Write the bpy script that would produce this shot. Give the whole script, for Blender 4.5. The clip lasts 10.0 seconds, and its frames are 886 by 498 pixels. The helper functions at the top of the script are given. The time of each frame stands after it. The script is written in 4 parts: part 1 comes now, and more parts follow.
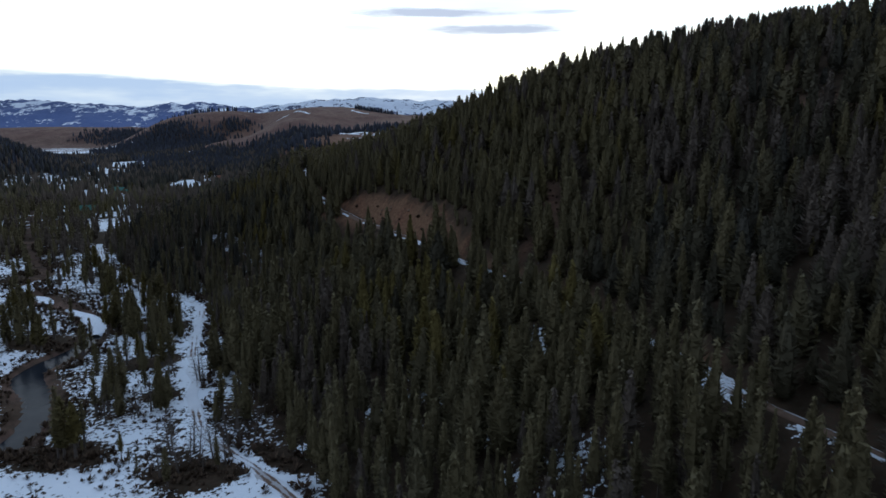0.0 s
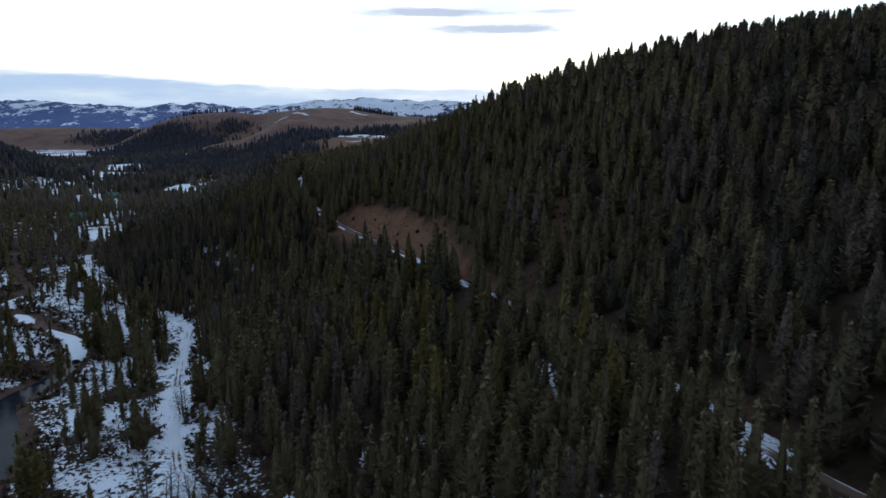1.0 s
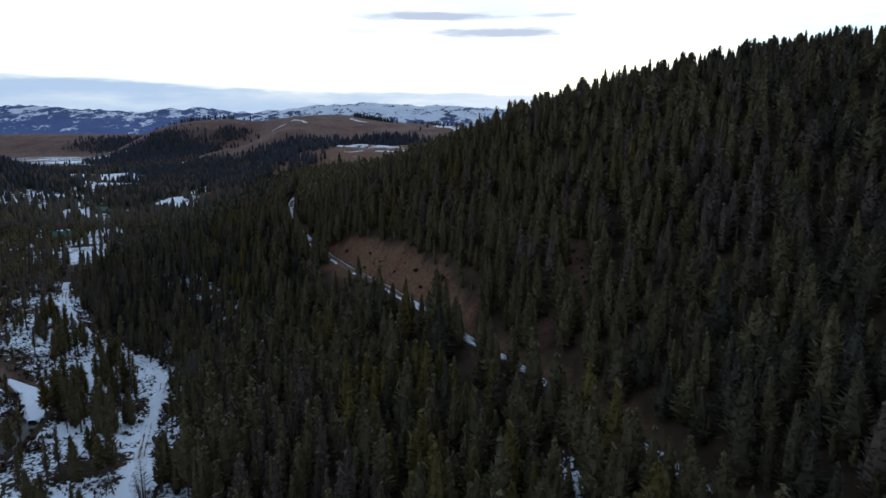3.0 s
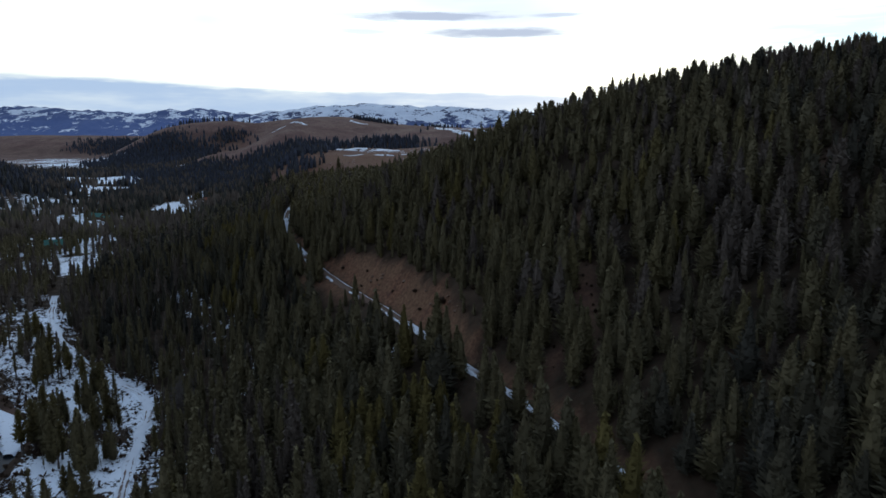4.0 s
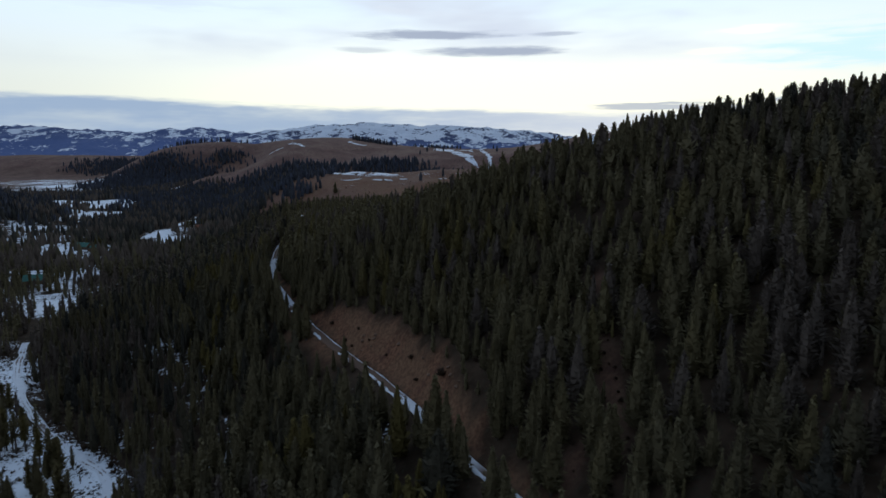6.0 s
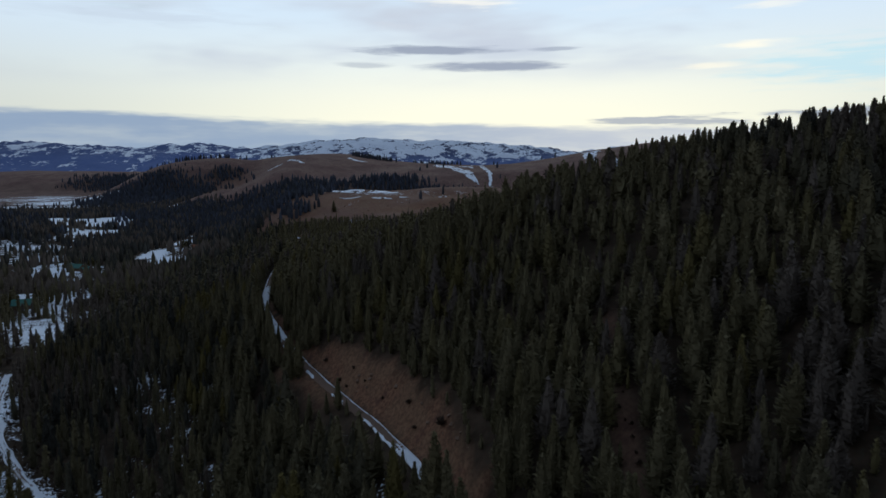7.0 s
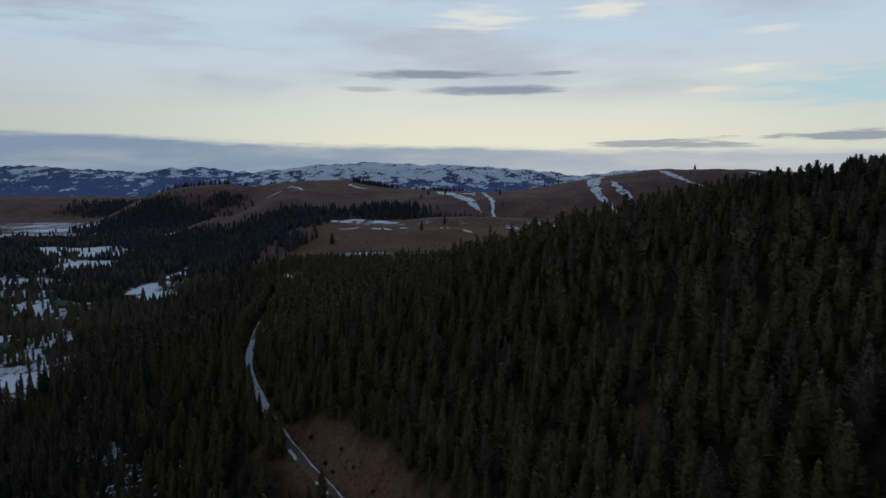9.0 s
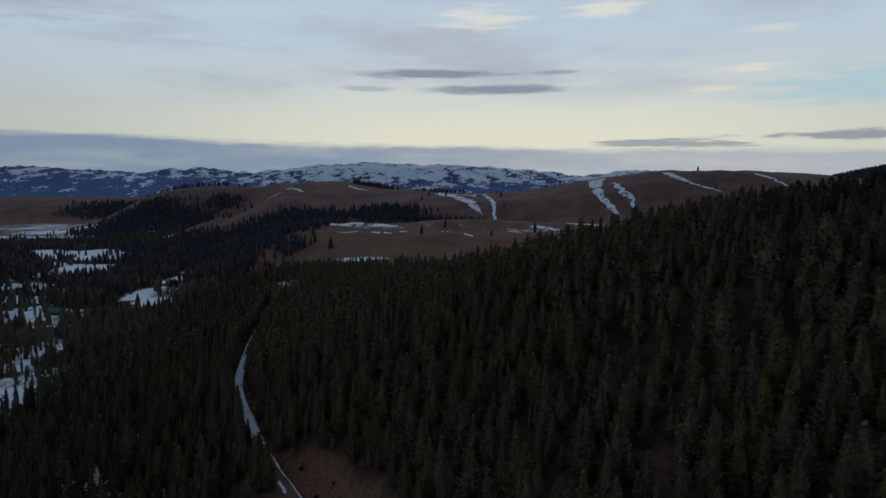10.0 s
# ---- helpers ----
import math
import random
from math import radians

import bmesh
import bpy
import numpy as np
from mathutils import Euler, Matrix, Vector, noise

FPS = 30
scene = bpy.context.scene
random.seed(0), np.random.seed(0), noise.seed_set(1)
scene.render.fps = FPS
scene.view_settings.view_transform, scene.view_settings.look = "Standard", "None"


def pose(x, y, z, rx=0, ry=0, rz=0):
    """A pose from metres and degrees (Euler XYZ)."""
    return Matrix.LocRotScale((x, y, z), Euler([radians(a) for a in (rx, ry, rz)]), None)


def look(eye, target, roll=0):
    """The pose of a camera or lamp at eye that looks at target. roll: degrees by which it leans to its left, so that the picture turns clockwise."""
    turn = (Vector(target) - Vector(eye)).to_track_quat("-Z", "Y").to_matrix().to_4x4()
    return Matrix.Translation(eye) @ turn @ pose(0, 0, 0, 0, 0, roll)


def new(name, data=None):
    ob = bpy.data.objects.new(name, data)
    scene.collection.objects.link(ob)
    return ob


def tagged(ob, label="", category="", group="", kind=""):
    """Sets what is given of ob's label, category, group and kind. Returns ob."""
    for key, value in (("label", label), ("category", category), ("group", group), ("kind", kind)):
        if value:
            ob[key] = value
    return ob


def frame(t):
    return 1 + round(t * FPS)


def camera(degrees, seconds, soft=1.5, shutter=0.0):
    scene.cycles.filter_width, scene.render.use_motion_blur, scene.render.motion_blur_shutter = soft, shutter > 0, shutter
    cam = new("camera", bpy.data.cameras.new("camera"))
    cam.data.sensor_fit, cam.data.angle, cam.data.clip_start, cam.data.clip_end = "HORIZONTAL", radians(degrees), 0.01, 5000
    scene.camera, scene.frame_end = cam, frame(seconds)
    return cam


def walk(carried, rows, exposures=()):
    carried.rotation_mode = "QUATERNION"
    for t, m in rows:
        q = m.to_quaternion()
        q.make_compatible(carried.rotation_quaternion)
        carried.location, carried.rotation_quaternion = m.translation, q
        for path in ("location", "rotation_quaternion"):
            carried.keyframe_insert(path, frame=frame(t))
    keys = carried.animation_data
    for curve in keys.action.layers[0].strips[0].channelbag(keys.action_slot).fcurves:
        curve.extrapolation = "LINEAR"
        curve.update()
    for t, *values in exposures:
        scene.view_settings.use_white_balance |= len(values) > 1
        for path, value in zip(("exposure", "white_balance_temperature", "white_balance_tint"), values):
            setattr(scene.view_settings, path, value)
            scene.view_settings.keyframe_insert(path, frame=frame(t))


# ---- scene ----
cam = camera(66.8, 10.0, 1.5, 0.5)
METRES, EYE, TILT, LEAN, TURN = 150.0, 80.0, -10.7, 0.0, 0.0
ROWS = [
    (0.0, 0.0, 0.0, 0.0, -0.0, 0.0, -0.0),
    (0.5, -0.0009, 0.0484, 0.0249, 0.0, -0.02, 0.01),
    (1.0, -0.0014, 0.0967, 0.0484, 0.0, -0.03, 0.03),
    (1.5, -0.0018, 0.1444, 0.0725, 0.04, 0.14, 0.04),
    (2.0, -0.0019, 0.1894, 0.0962, 0.05, 0.25, 0.07),
    (2.5, -0.0022, 0.2322, 0.1193, 0.06, 0.26, 0.05),
    (4.0, -0.0024, 0.3572, 0.19, 0.12, 0.27, 0.07),
    (4.5, -0.0026, 0.4004, 0.2142, 0.1, 0.33, 0.09),
    (5.0, -0.0023, 0.4434, 0.2386, 0.1, 0.56, 0.1),
    (5.5, -0.002, 0.4871, 0.2619, 0.11, 1.11, 0.08),
    (7.0, -0.0014, 0.6198, 0.334, 0.13, 2.9, 0.18),
    (7.5, -0.0011, 0.664, 0.3592, 0.19, 3.52, 0.19),
    (8.0, -0.0006, 0.7066, 0.3835, 0.23, 4.14, 0.2),
    (8.5, 0.0011, 0.7517, 0.4073, 0.26, 4.71, 0.22),
    (9.0, 0.0019, 0.7945, 0.4304, 0.29, 4.82, 0.16),
    (9.5, 0.0034, 0.8367, 0.4544, 0.34, 4.83, 0.19),
    (10.0, 0.0056, 0.8785, 0.4772, 0.37, 4.77, 0.17),
]
EXPOSURES = [(0.0, 0.2), (2.5, 0.18), (4.5, 0.03), (5.5, -0.16), (7.5, -0.61), (9.0, -0.9), (10.0, -0.99)]
walk(cam, [(t, pose(0, 0, EYE, TILT, LEAN, TURN) @ pose(METRES * x, METRES * y, METRES * z, 90 + pitch, roll, yaw)) for t, x, y, z, yaw, pitch, roll in ROWS], EXPOSURES)


# ---- node shorthand ----
class Nodes:
    """A node tree with short calls for the nodes that the materials share."""

    def __init__(self, tree):
        self.tree = tree
        tree.nodes.clear()

    def add(self, kind, **inputs):
        node = self.tree.nodes.new(kind)
        for key, value in inputs.items():
            self.put(node, key.replace("_", " "), value)
        return node

    def put(self, node, key, value):
        socket = node.inputs[key]
        if isinstance(value, bpy.types.NodeSocket):
            self.tree.links.new(value, socket)
        else:
            socket.default_value = value

    def math(self, op, a, b=0.0, clamp=False):
        node = self.tree.nodes.new("ShaderNodeMath")
        node.operation, node.use_clamp = op, clamp
        self.put(node, 0, a)
        self.put(node, 1, b)
        return node.outputs[0]

    def mix(self, factor, a, b):
        node = self.tree.nodes.new("ShaderNodeMix")
        node.data_type = "RGBA"
        for key, value in ((0, factor), (6, a), (7, b)):
            if isinstance(value, tuple):
                value = (*value[:3], 1.0)
            self.put(node, key, value)
        return node.outputs[2]

    def step(self, value, low, high, a=0.0, b=1.0):
        node = self.tree.nodes.new("ShaderNodeMapRange")
        node.interpolation_type = "SMOOTHSTEP"
        for key, v in (("Value", value), ("From Min", low), ("From Max", high), ("To Min", a), ("To Max", b)):
            self.put(node, key, v)
        return node.outputs[0]

    def noise(self, vector, scale, detail=3.0, rough=0.55):
        node = self.add("ShaderNodeTexNoise", Vector=vector, Scale=scale, Detail=detail, Roughness=rough)
        return node.outputs[0]

    def attribute(self, name):
        node = self.tree.nodes.new("ShaderNodeAttribute")
        node.attribute_name = name
        return node.outputs["Fac"]

    def position(self):
        return self.tree.nodes.new("ShaderNodeNewGeometry").outputs["Position"]

    def island(self):
        return self.tree.nodes.new("ShaderNodeNewGeometry").outputs["Random Per Island"]

    def object_random(self):
        return self.tree.nodes.new("ShaderNodeObjectInfo").outputs["Random"]


def material(name, build, gloss=0.25):
    mat = bpy.data.materials.new(name)
    mat.use_nodes = True
    n = Nodes(mat.node_tree)
    color, rough, bump, strength, distance = build(n)
    bsdf = n.add("ShaderNodeBsdfPrincipled")
    for key, value in (("Base Color", color), ("Roughness", rough)):
        n.put(bsdf, key, (*value[:3], 1.0) if isinstance(value, tuple) else value)
    n.put(bsdf, "Specular IOR Level", gloss)
    if bump is not None:
        b = n.add("ShaderNodeBump", Strength=strength, Distance=distance, Height=bump)
        n.put(bsdf, "Normal", b.outputs[0])
    out = n.add("ShaderNodeOutputMaterial")
    n.put(out, "Surface", bsdf.outputs[0])
    return mat


# ---- sky and light: dusk under thin cloud, brightest low down ahead ----
world = bpy.data.worlds.new("dusk_sky")
scene.world = world
world.use_nodes = True


def build_sky(n):
    way = n.add("ShaderNodeTexCoord").outputs["Generated"]
    split = n.add("ShaderNodeSeparateXYZ", Vector=way)
    sx, sy, sz = split.outputs
    az = n.math("MULTIPLY", n.math("ARCTAN2", sx, sy), 57.2958)
    el = n.math("MULTIPLY", n.math("ARCSINE", sz), 57.2958)
    flat = n.add("ShaderNodeCombineXYZ", X=n.math("MULTIPLY", az, 0.035), Y=n.math("MULTIPLY", el, 0.16)).outputs[0]
    fine = n.add("ShaderNodeCombineXYZ", X=n.math("MULTIPLY", az, 0.09), Y=n.math("MULTIPLY", el, 0.55)).outputs[0]
    # clear sky in the gaps
    air = n.add("ShaderNodeTexSky")
    air.sky_type, air.sun_disc = "NISHITA", False
    air.sun_elevation, air.sun_rotation = radians(5), radians(8)
    air.air_density, air.dust_density, air.ozone_density = 1.0, 0.6, 2.0
    clear = n.add("ShaderNodeVectorMath", Vector=air.outputs[0])
    clear.operation = "SCALE"
    n.put(clear, "Scale", SKY_CLEAR)
    # glow round the place where the sun has gone down
    side = n.math("ABSOLUTE", n.math("SUBTRACT", az, 6.0))
    toward = n.step(side, 6.0, 105.0, 1.0, 0.0)
    low = n.mix(toward, (0.32, 0.38, 0.5), (1.14, 1.19, 1.04))
    low = n.mix(n.step(side, 2.0, 38.0, 0.75, 0.0), low, (1.48, 1.43, 1.13))
    high = n.mix(n.step(side, 30.0, 130.0, 1.0, 0.0), (0.26, 0.33, 0.46), (0.9, 1.1, 1.3))
    lift = n.step(el, 2.5, 12.5)
    veil = n.mix(lift, low, high)
    # broad and streaky cloud
    broad = n.noise(flat, 1.0, 4.0)
    streak = n.noise(fine, 1.0, 4.0, 0.6)
    wisp = n.noise(n.add("ShaderNodeCombineXYZ", X=n.math("MULTIPLY", az, 0.2), Y=n.math("MULTIPLY", el, 1.9)).outputs[0], 1.0, 4.0, 0.6)
    grey = n.mix(toward, (0.28, 0.33, 0.42), (0.8, 0.89, 1.03))
    veil = n.mix(n.math("MULTIPLY", n.step(broad, 0.42, 0.62), n.step(el, 5.0, 9.0)), veil, grey)
    gap = n.math("MULTIPLY", n.step(streak, 0.54, 0.74), n.math("MULTIPLY", n.step(side, 10.0, 35.0), n.step(el, 8.0, 13.0, 0.0, 0.75)))
    veil = n.mix(gap, veil, clear.outputs[0])
    puff = n.math("MULTIPLY", n.step(streak, 0.34, 0.46, 1.0, 0.0), n.step(el, 8.5, 12.0))
    veil = n.mix(n.math("MULTIPLY", puff, n.step(side, 30.0, 60.0, 0.06, 0.0)), veil, (1.45, 1.36, 1.2))
    # darker overhead
    veil = n.mix(n.step(el, 17.0, 50.0), veil, (0.23, 0.32, 0.47))
    # the grey-blue bank along the horizon, higher to the left
    edge = n.math("ADD", n.math("MULTIPLY", az, -0.022), n.math("ADD", n.math("MULTIPLY", streak, 1.0), n.math("MULTIPLY", wisp, 0.8)))
    bank = n.math("MULTIPLY", n.step(n.math("SUBTRACT", el, edge), 1.5, 2.1, 1.0, 0.0), n.step(el, -3.0, -1.0))
    bank = n.math("MULTIPLY", bank, n.step(streak, 0.25, 0.6, 0.7, 1.0))
    veil = n.mix(n.math("MULTIPLY", bank, 0.9), veil, n.mix(n.step(az, -15.0, 25.0), (0.33, 0.47, 0.7), (0.74, 0.8, 0.92)))
    # lens-shaped clouds: azimuth, elevation, half width, half height in degrees
    for a, e, w, h, depth in ((-1.1, 8.65, 7.6, 0.5, 0.9), (4.1, 7.35, 7.0, 0.52, 0.9), (-6.6, 7.45, 2.8, 0.35, 0.45), (9.3, 8.65, 2.6, 0.2, 0.6), (18.0, 2.8, 8.5, 0.5, 0.75), (30.5, 3.1, 7.5, 0.45, 0.8)):
        u = n.math("DIVIDE", n.math("SUBTRACT", az, a), w)
        v = n.math("DIVIDE", n.math("SUBTRACT", el, e), h)
        r = n.math("SQRT", n.math("ADD", n.math("MULTIPLY", u, u), n.math("MULTIPLY", v, v)))
        r = n.math("ADD", r, n.math("MULTIPLY", n.math("SUBTRACT", wisp, 0.5), 2.6 if e < 5 else 1.3))
        veil = n.mix(n.step(r, 0.4, 1.0, depth, 0.0), veil, (0.42, 0.49, 0.64))
    # a clear turquoise gap, and warm puffs lit from below
    for a, e, w, h, depth, tone in ((31.0, 6.6, 9.0, 1.9, 0.8, (0.74, 1.08, 1.22)), (2.7, 12.9, 4.4, 1.2, 0.6, (1.55, 1.46, 1.26)), (13.2, 13.4, 3.8, 0.9, 0.65, (1.55, 1.46, 1.26)), (23.5, 8.3, 3.4, 0.35, 0.7, (1.5, 1.4, 1.15)), (21.0, 6.9, 3.0, 0.3, 0.6, (1.45, 1.36, 1.12)), (25.0, 11.0, 2.4, 0.4, 0.5, (1.4, 1.34, 1.18)), (-24.0, 10.5, 12.0, 0.7, 0.4, (0.72, 0.82, 0.98))):
        u = n.math("DIVIDE", n.math("SUBTRACT", az, a), w)
        v = n.math("DIVIDE", n.math("SUBTRACT", el, e), h)
        r = n.math("SQRT", n.math("ADD", n.math("MULTIPLY", u, u), n.math("MULTIPLY", v, v)))
        r = n.math("ADD", r, n.math("MULTIPLY", n.math("SUBTRACT", wisp, 0.5), 2.4))
        veil = n.mix(n.step(r, 0.1, 1.1, depth, 0.0), veil, tone)
    # ground-side half of the dome
    veil = n.mix(n.step(el, -12.0, -4.0), (0.06, 0.065, 0.07), veil)
    back = n.add("ShaderNodeBackground", Color=veil, Strength=SKY_STRENGTH)
    out = n.add("ShaderNodeOutputWorld")
    n.put(out, "Surface", back.outputs[0])


SKY_CLEAR, SKY_STRENGTH = 0.22, 1.05
build_sky(Nodes(world.node_tree))
sun = new("sun", bpy.data.lights.new("sun", "SUN"))
sun.data.energy, sun.data.angle, sun.data.color = 0.25, radians(25), (1.0, 0.93, 0.82)
sun.matrix_world = look((60, 430, 70), (0, 0, 0))

# ---- form of the ground (metres; z = 0 is the valley floor) ----
def lattice(ix, iy, seed):
    h = np.sin(ix * 127.1 + iy * 311.7 + seed * 74.7) * 43758.5453
    return h - np.floor(h)


def rough_field(x, y, size, seed=0):
    """Smooth value noise, 0 to 1, with features of about that size."""
    x, y = np.asarray(x, float) / size, np.asarray(y, float) / size
    ix, iy = np.floor(x), np.floor(y)
    fx, fy = x - ix, y - iy
    fx, fy = fx * fx * (3 - 2 * fx), fy * fy * (3 - 2 * fy)
    a = lattice(ix, iy, seed) * (1 - fx) + lattice(ix + 1, iy, seed) * fx
    b = lattice(ix, iy + 1, seed) * (1 - fx) + lattice(ix + 1, iy + 1, seed) * fx
    return a * (1 - fy) + b * fy


def ease(v, low, high):
    t = np.clip((np.asarray(v, float) - low) / (high - low), 0, 1)
    return t * t * (3 - 2 * t)


# upper road, cut into the ridge's flank: y, x, z
UPPER = np.array([(-200, 225, 29), (100, 65, 29.5), (124, 56.5, 30), (152, 46, 30.5), (203, 25, 30), (252, 0, 30.5), (290, -18, 31), (328, -42, 33), (358, -61, 37), (395, -79, 41.5), (424, -88, 44), (483, -99, 45), (530, -105, 45.5), (580, -118, 44.5), (640, -136, 44), (690, -146, 43)], float)
# lower road along the foot of the slope: x, y
LOWER = np.array([(60, 30), (41, 50), (22, 70), (4, 89), (-14, 108), (-33.4, 133), (-45, 146), (-57, 156.5), (-67, 171), (-80, 205), (-91, 235), (-99, 262), (-105, 282), (-114, 294), (-134, 309), (-162, 337), (-198, 384), (-222, 428), (-250, 490), (-285, 560)], float)
# the creek: x, y
CREEK = np.array([(-330, 20), (-240, 80), (-165, 122), (-130, 143), (-112, 155), (-112, 170), (-122, 189), (-135, 208), (-132, 234), (-138, 257), (-155, 277), (-184, 299), (-205, 322), (-214, 352), (-250, 400), (-300, 480), (-360, 590), (-420, 740), (-520, 880), (-640, 1010), (-800, 1300), (-1000, 1700)], float)


def smooth_line(line, n):
    """The polyline as n points along a Catmull-Rom curve."""
    p = np.vstack([2 * line[0] - line[1], line, 2 * line[-1] - line[-2]])
    s = np.linspace(0, len(line) - 1 - 1e-6, n)
    k, t = s.astype(int), (s % 1)[:, None]
    a, b, c, d = p[k], p[k + 1], p[k + 2], p[k + 3]
    return 0.5 * (2 * b + (c - a) * t + (2 * a - 5 * b + 4 * c - d) * t**2 + (3 * b - a - 3 * c + d) * t**3)


UPPER_C = smooth_line(UPPER, 160)
LOWER_C = smooth_line(LOWER, 190)
CREEK_C = smooth_line(CREEK, 300)


def creek_half(y):
    return np.interp(y, (100, 150, 190, 215, 240, 300, 350, 450), (2.2, 2.5, 4.3, 3.8, 2.4, 2.0, 1.0, 0.2))


def off_line(x, y, line):
    """Distance to a polyline in the plan."""
    best = np.full(np.shape(x), 1e9)
    for a, b in zip(line[:-1], line[1:]):
        d = b - a
        t = np.clip(((x - a[0]) * d[0] + (y - a[1]) * d[1]) / (d @ d), 0, 1)
        best = np.minimum(best, np.hypot(x - a[0] - t * d[0], y - a[1] - t * d[1]))
    return best


def lump(x, y, cx, cy, rx, ry, turn, power=2.0):
    """A rounded rise of height 1."""
    c, s = math.cos(radians(turn)), math.sin(radians(turn))
    u, v = ((x - cx) * c + (y - cy) * s) / rx, ((y - cy) * c - (x - cx) * s) / ry
    return np.exp(-np.power(u * u + v * v, power / 2))


def glade(x, y):
    """Bare strips of reddish brush on the steep flank."""
    wob = (rough_field(x, y, 8, 61) - 0.5) * 4
    return np.maximum.reduce([lump(x + wob, y, 38.5, 238, 2.7, 20, -8, 4), lump(x + wob, y, 119, 218, 6, 15, 23, 4), 0.8 * lump(x + wob, y, 112, 246, 13, 4, 20, 4), 0.9 * lump(x + wob, y, 43, 274, 2.5, 8, -5, 4), 0.9 * lump(x + wob, y, 27, 224, 3, 6, -25, 4)])


def toe(y):
    return np.interp(y, (-200, 100, 150, 200, 250, 290, 312, 342, 388, 432, 550, 700, 850), (130, -2, -28, -59, -81, -97, -122, -152, -186, -208, -238, -235, -225))


def ridge_form(x, y):
    xr, zr = np.interp(y, UPPER_C[:, 0], UPPER_C[:, 1]), np.interp(y, UPPER_C[:, 0], UPPER_C[:, 2])
    zr = zr * (1 - ease(y, 690, 900) * 0.45)
    steep = np.interp(y, (0, 270, 330, 365, 400, 445, 500, 551, 650, 800), (0.56, 0.57, 0.545, 0.495, 0.415, 0.35, 0.28, 0.2, 0.06, 0.03))
    top = np.interp(y, (0, 300, 345, 378, 430, 500, 560, 650, 760, 900), (96, 97, 90, 79, 56, 40, 32, 14, 8, 5))
    u = x - xr
    cut = np.interp(y, (120, 240, 265, 340, 360, 420, 500), (1.5, 2.0, 5.0, 5.5, 3.0, 2.5, 1.5))
    up = np.maximum(u - 3.4, 0)
    rise = steep * up
    rise = rise / np.power(1 + (rise / top) ** 4, 0.25) + cut * ease(up, 0, 11)
    tx = toe(y)
    t = np.clip((x - tx) / np.maximum(xr - 3.4 - tx, 5), 0, 1)
    fall = zr * (0.55 * t + 0.45 * t * t) * ease(t, -0.25, 0.25)
    z = np.where(u > 0, zr + rise, fall)
    far_side = ease(x, 260, 600)
    return z * (1 - 0.5 * far_side)


def far_form(x, y):
    bench = ease(x + 0.25 * (y - 1000), -330, -170) * ease(y, 800, 1050)
    z = 22 * lump(x, y, 60, 900, 330, 170, 0) + 46 * bench * (1 - ease(y, 2300, 3000))
    z = z - 28 * lump(x, y, 230, 1350, 520, 130, 3, 4) + 16 * lump(x, y, -40, 1130, 240, 60, 4)
    z = z + 40 * lump(x, y, -130, 1900, 360, 470, 12, 2.4)
    z = z + 46 * lump(x, y, -500, 2050, 360, 330, 0, 2.6)
    z = z + 30 * lump(x, y, -400, 1600, 130, 260, -25, 2.2) + 68 * lump(x, y, -700, 1960, 190, 170, 0, 3) + 9 * lump(x, y, -545, 1970, 70, 120, 0)
    z = z + 92 * lump(x, y, 600, 1680, 420, 400, -6, 2.8)
    z = z + 55 * lump(x, y, 1250, 1700, 330, 420, 0) + 112 * lump(x, y, 1560, 2180, 520, 300, 8)
    z = z + 54 * ease(y + 0.12 * x, 2050, 2450) * ease(-x, 250, 520) * (1 - ease(y, 3000, 3500))
    z = z + 75 * lump(x, y, -790, 960, 170, 200, 0, 2.4)
    z = z + 75 * ease(-x, 800, 1600) * ease(y, -200, 600) * (1 - ease(y, 1000, 1350))
    return z


def ground(x, y):
    x, y = np.asarray(x, float), np.asarray(y, float)
    near = ridge_form(x, y) * (1 - ease(y, 740, 960))
    z = near + far_form(x, y) * ease(y, 640, 900) + 75 * ease(-x, 500, 1100) * (1 - ease(y, 400, 800))
    hilly = ease(z, 6, 25)
    z = z + hilly * (7 * (rough_field(x, y, 70, 3) - 0.5) + 2.0 * (rough_field(x, y, 17, 5) - 0.5)) * (1 - ease(-np.abs(x - np.interp(y, UPPER_C[:, 0], UPPER_C[:, 1])), -22, -5) * (y < 800))
    z = z + hilly * ease(y, 900, 1400) * 16 * (rough_field(x, y, 260, 8) - 0.5)
    z = z + (1 - hilly) * 1.2 * (rough_field(x, y, 26, 7) - 0.5)
    d = off_line(x, y, LOWER_C[::2, :2])
    z = np.where(d < 9, z * ease(d, 3.5, 9) + (1 - ease(d, 3.5, 9)) * 0.3, z)
    d = off_line(x, y, CREEK_C[::2]) - creek_half(y)
    return z - 2.0 * (1 - ease(d, -1.2, 1.6)) * (1 - hilly)


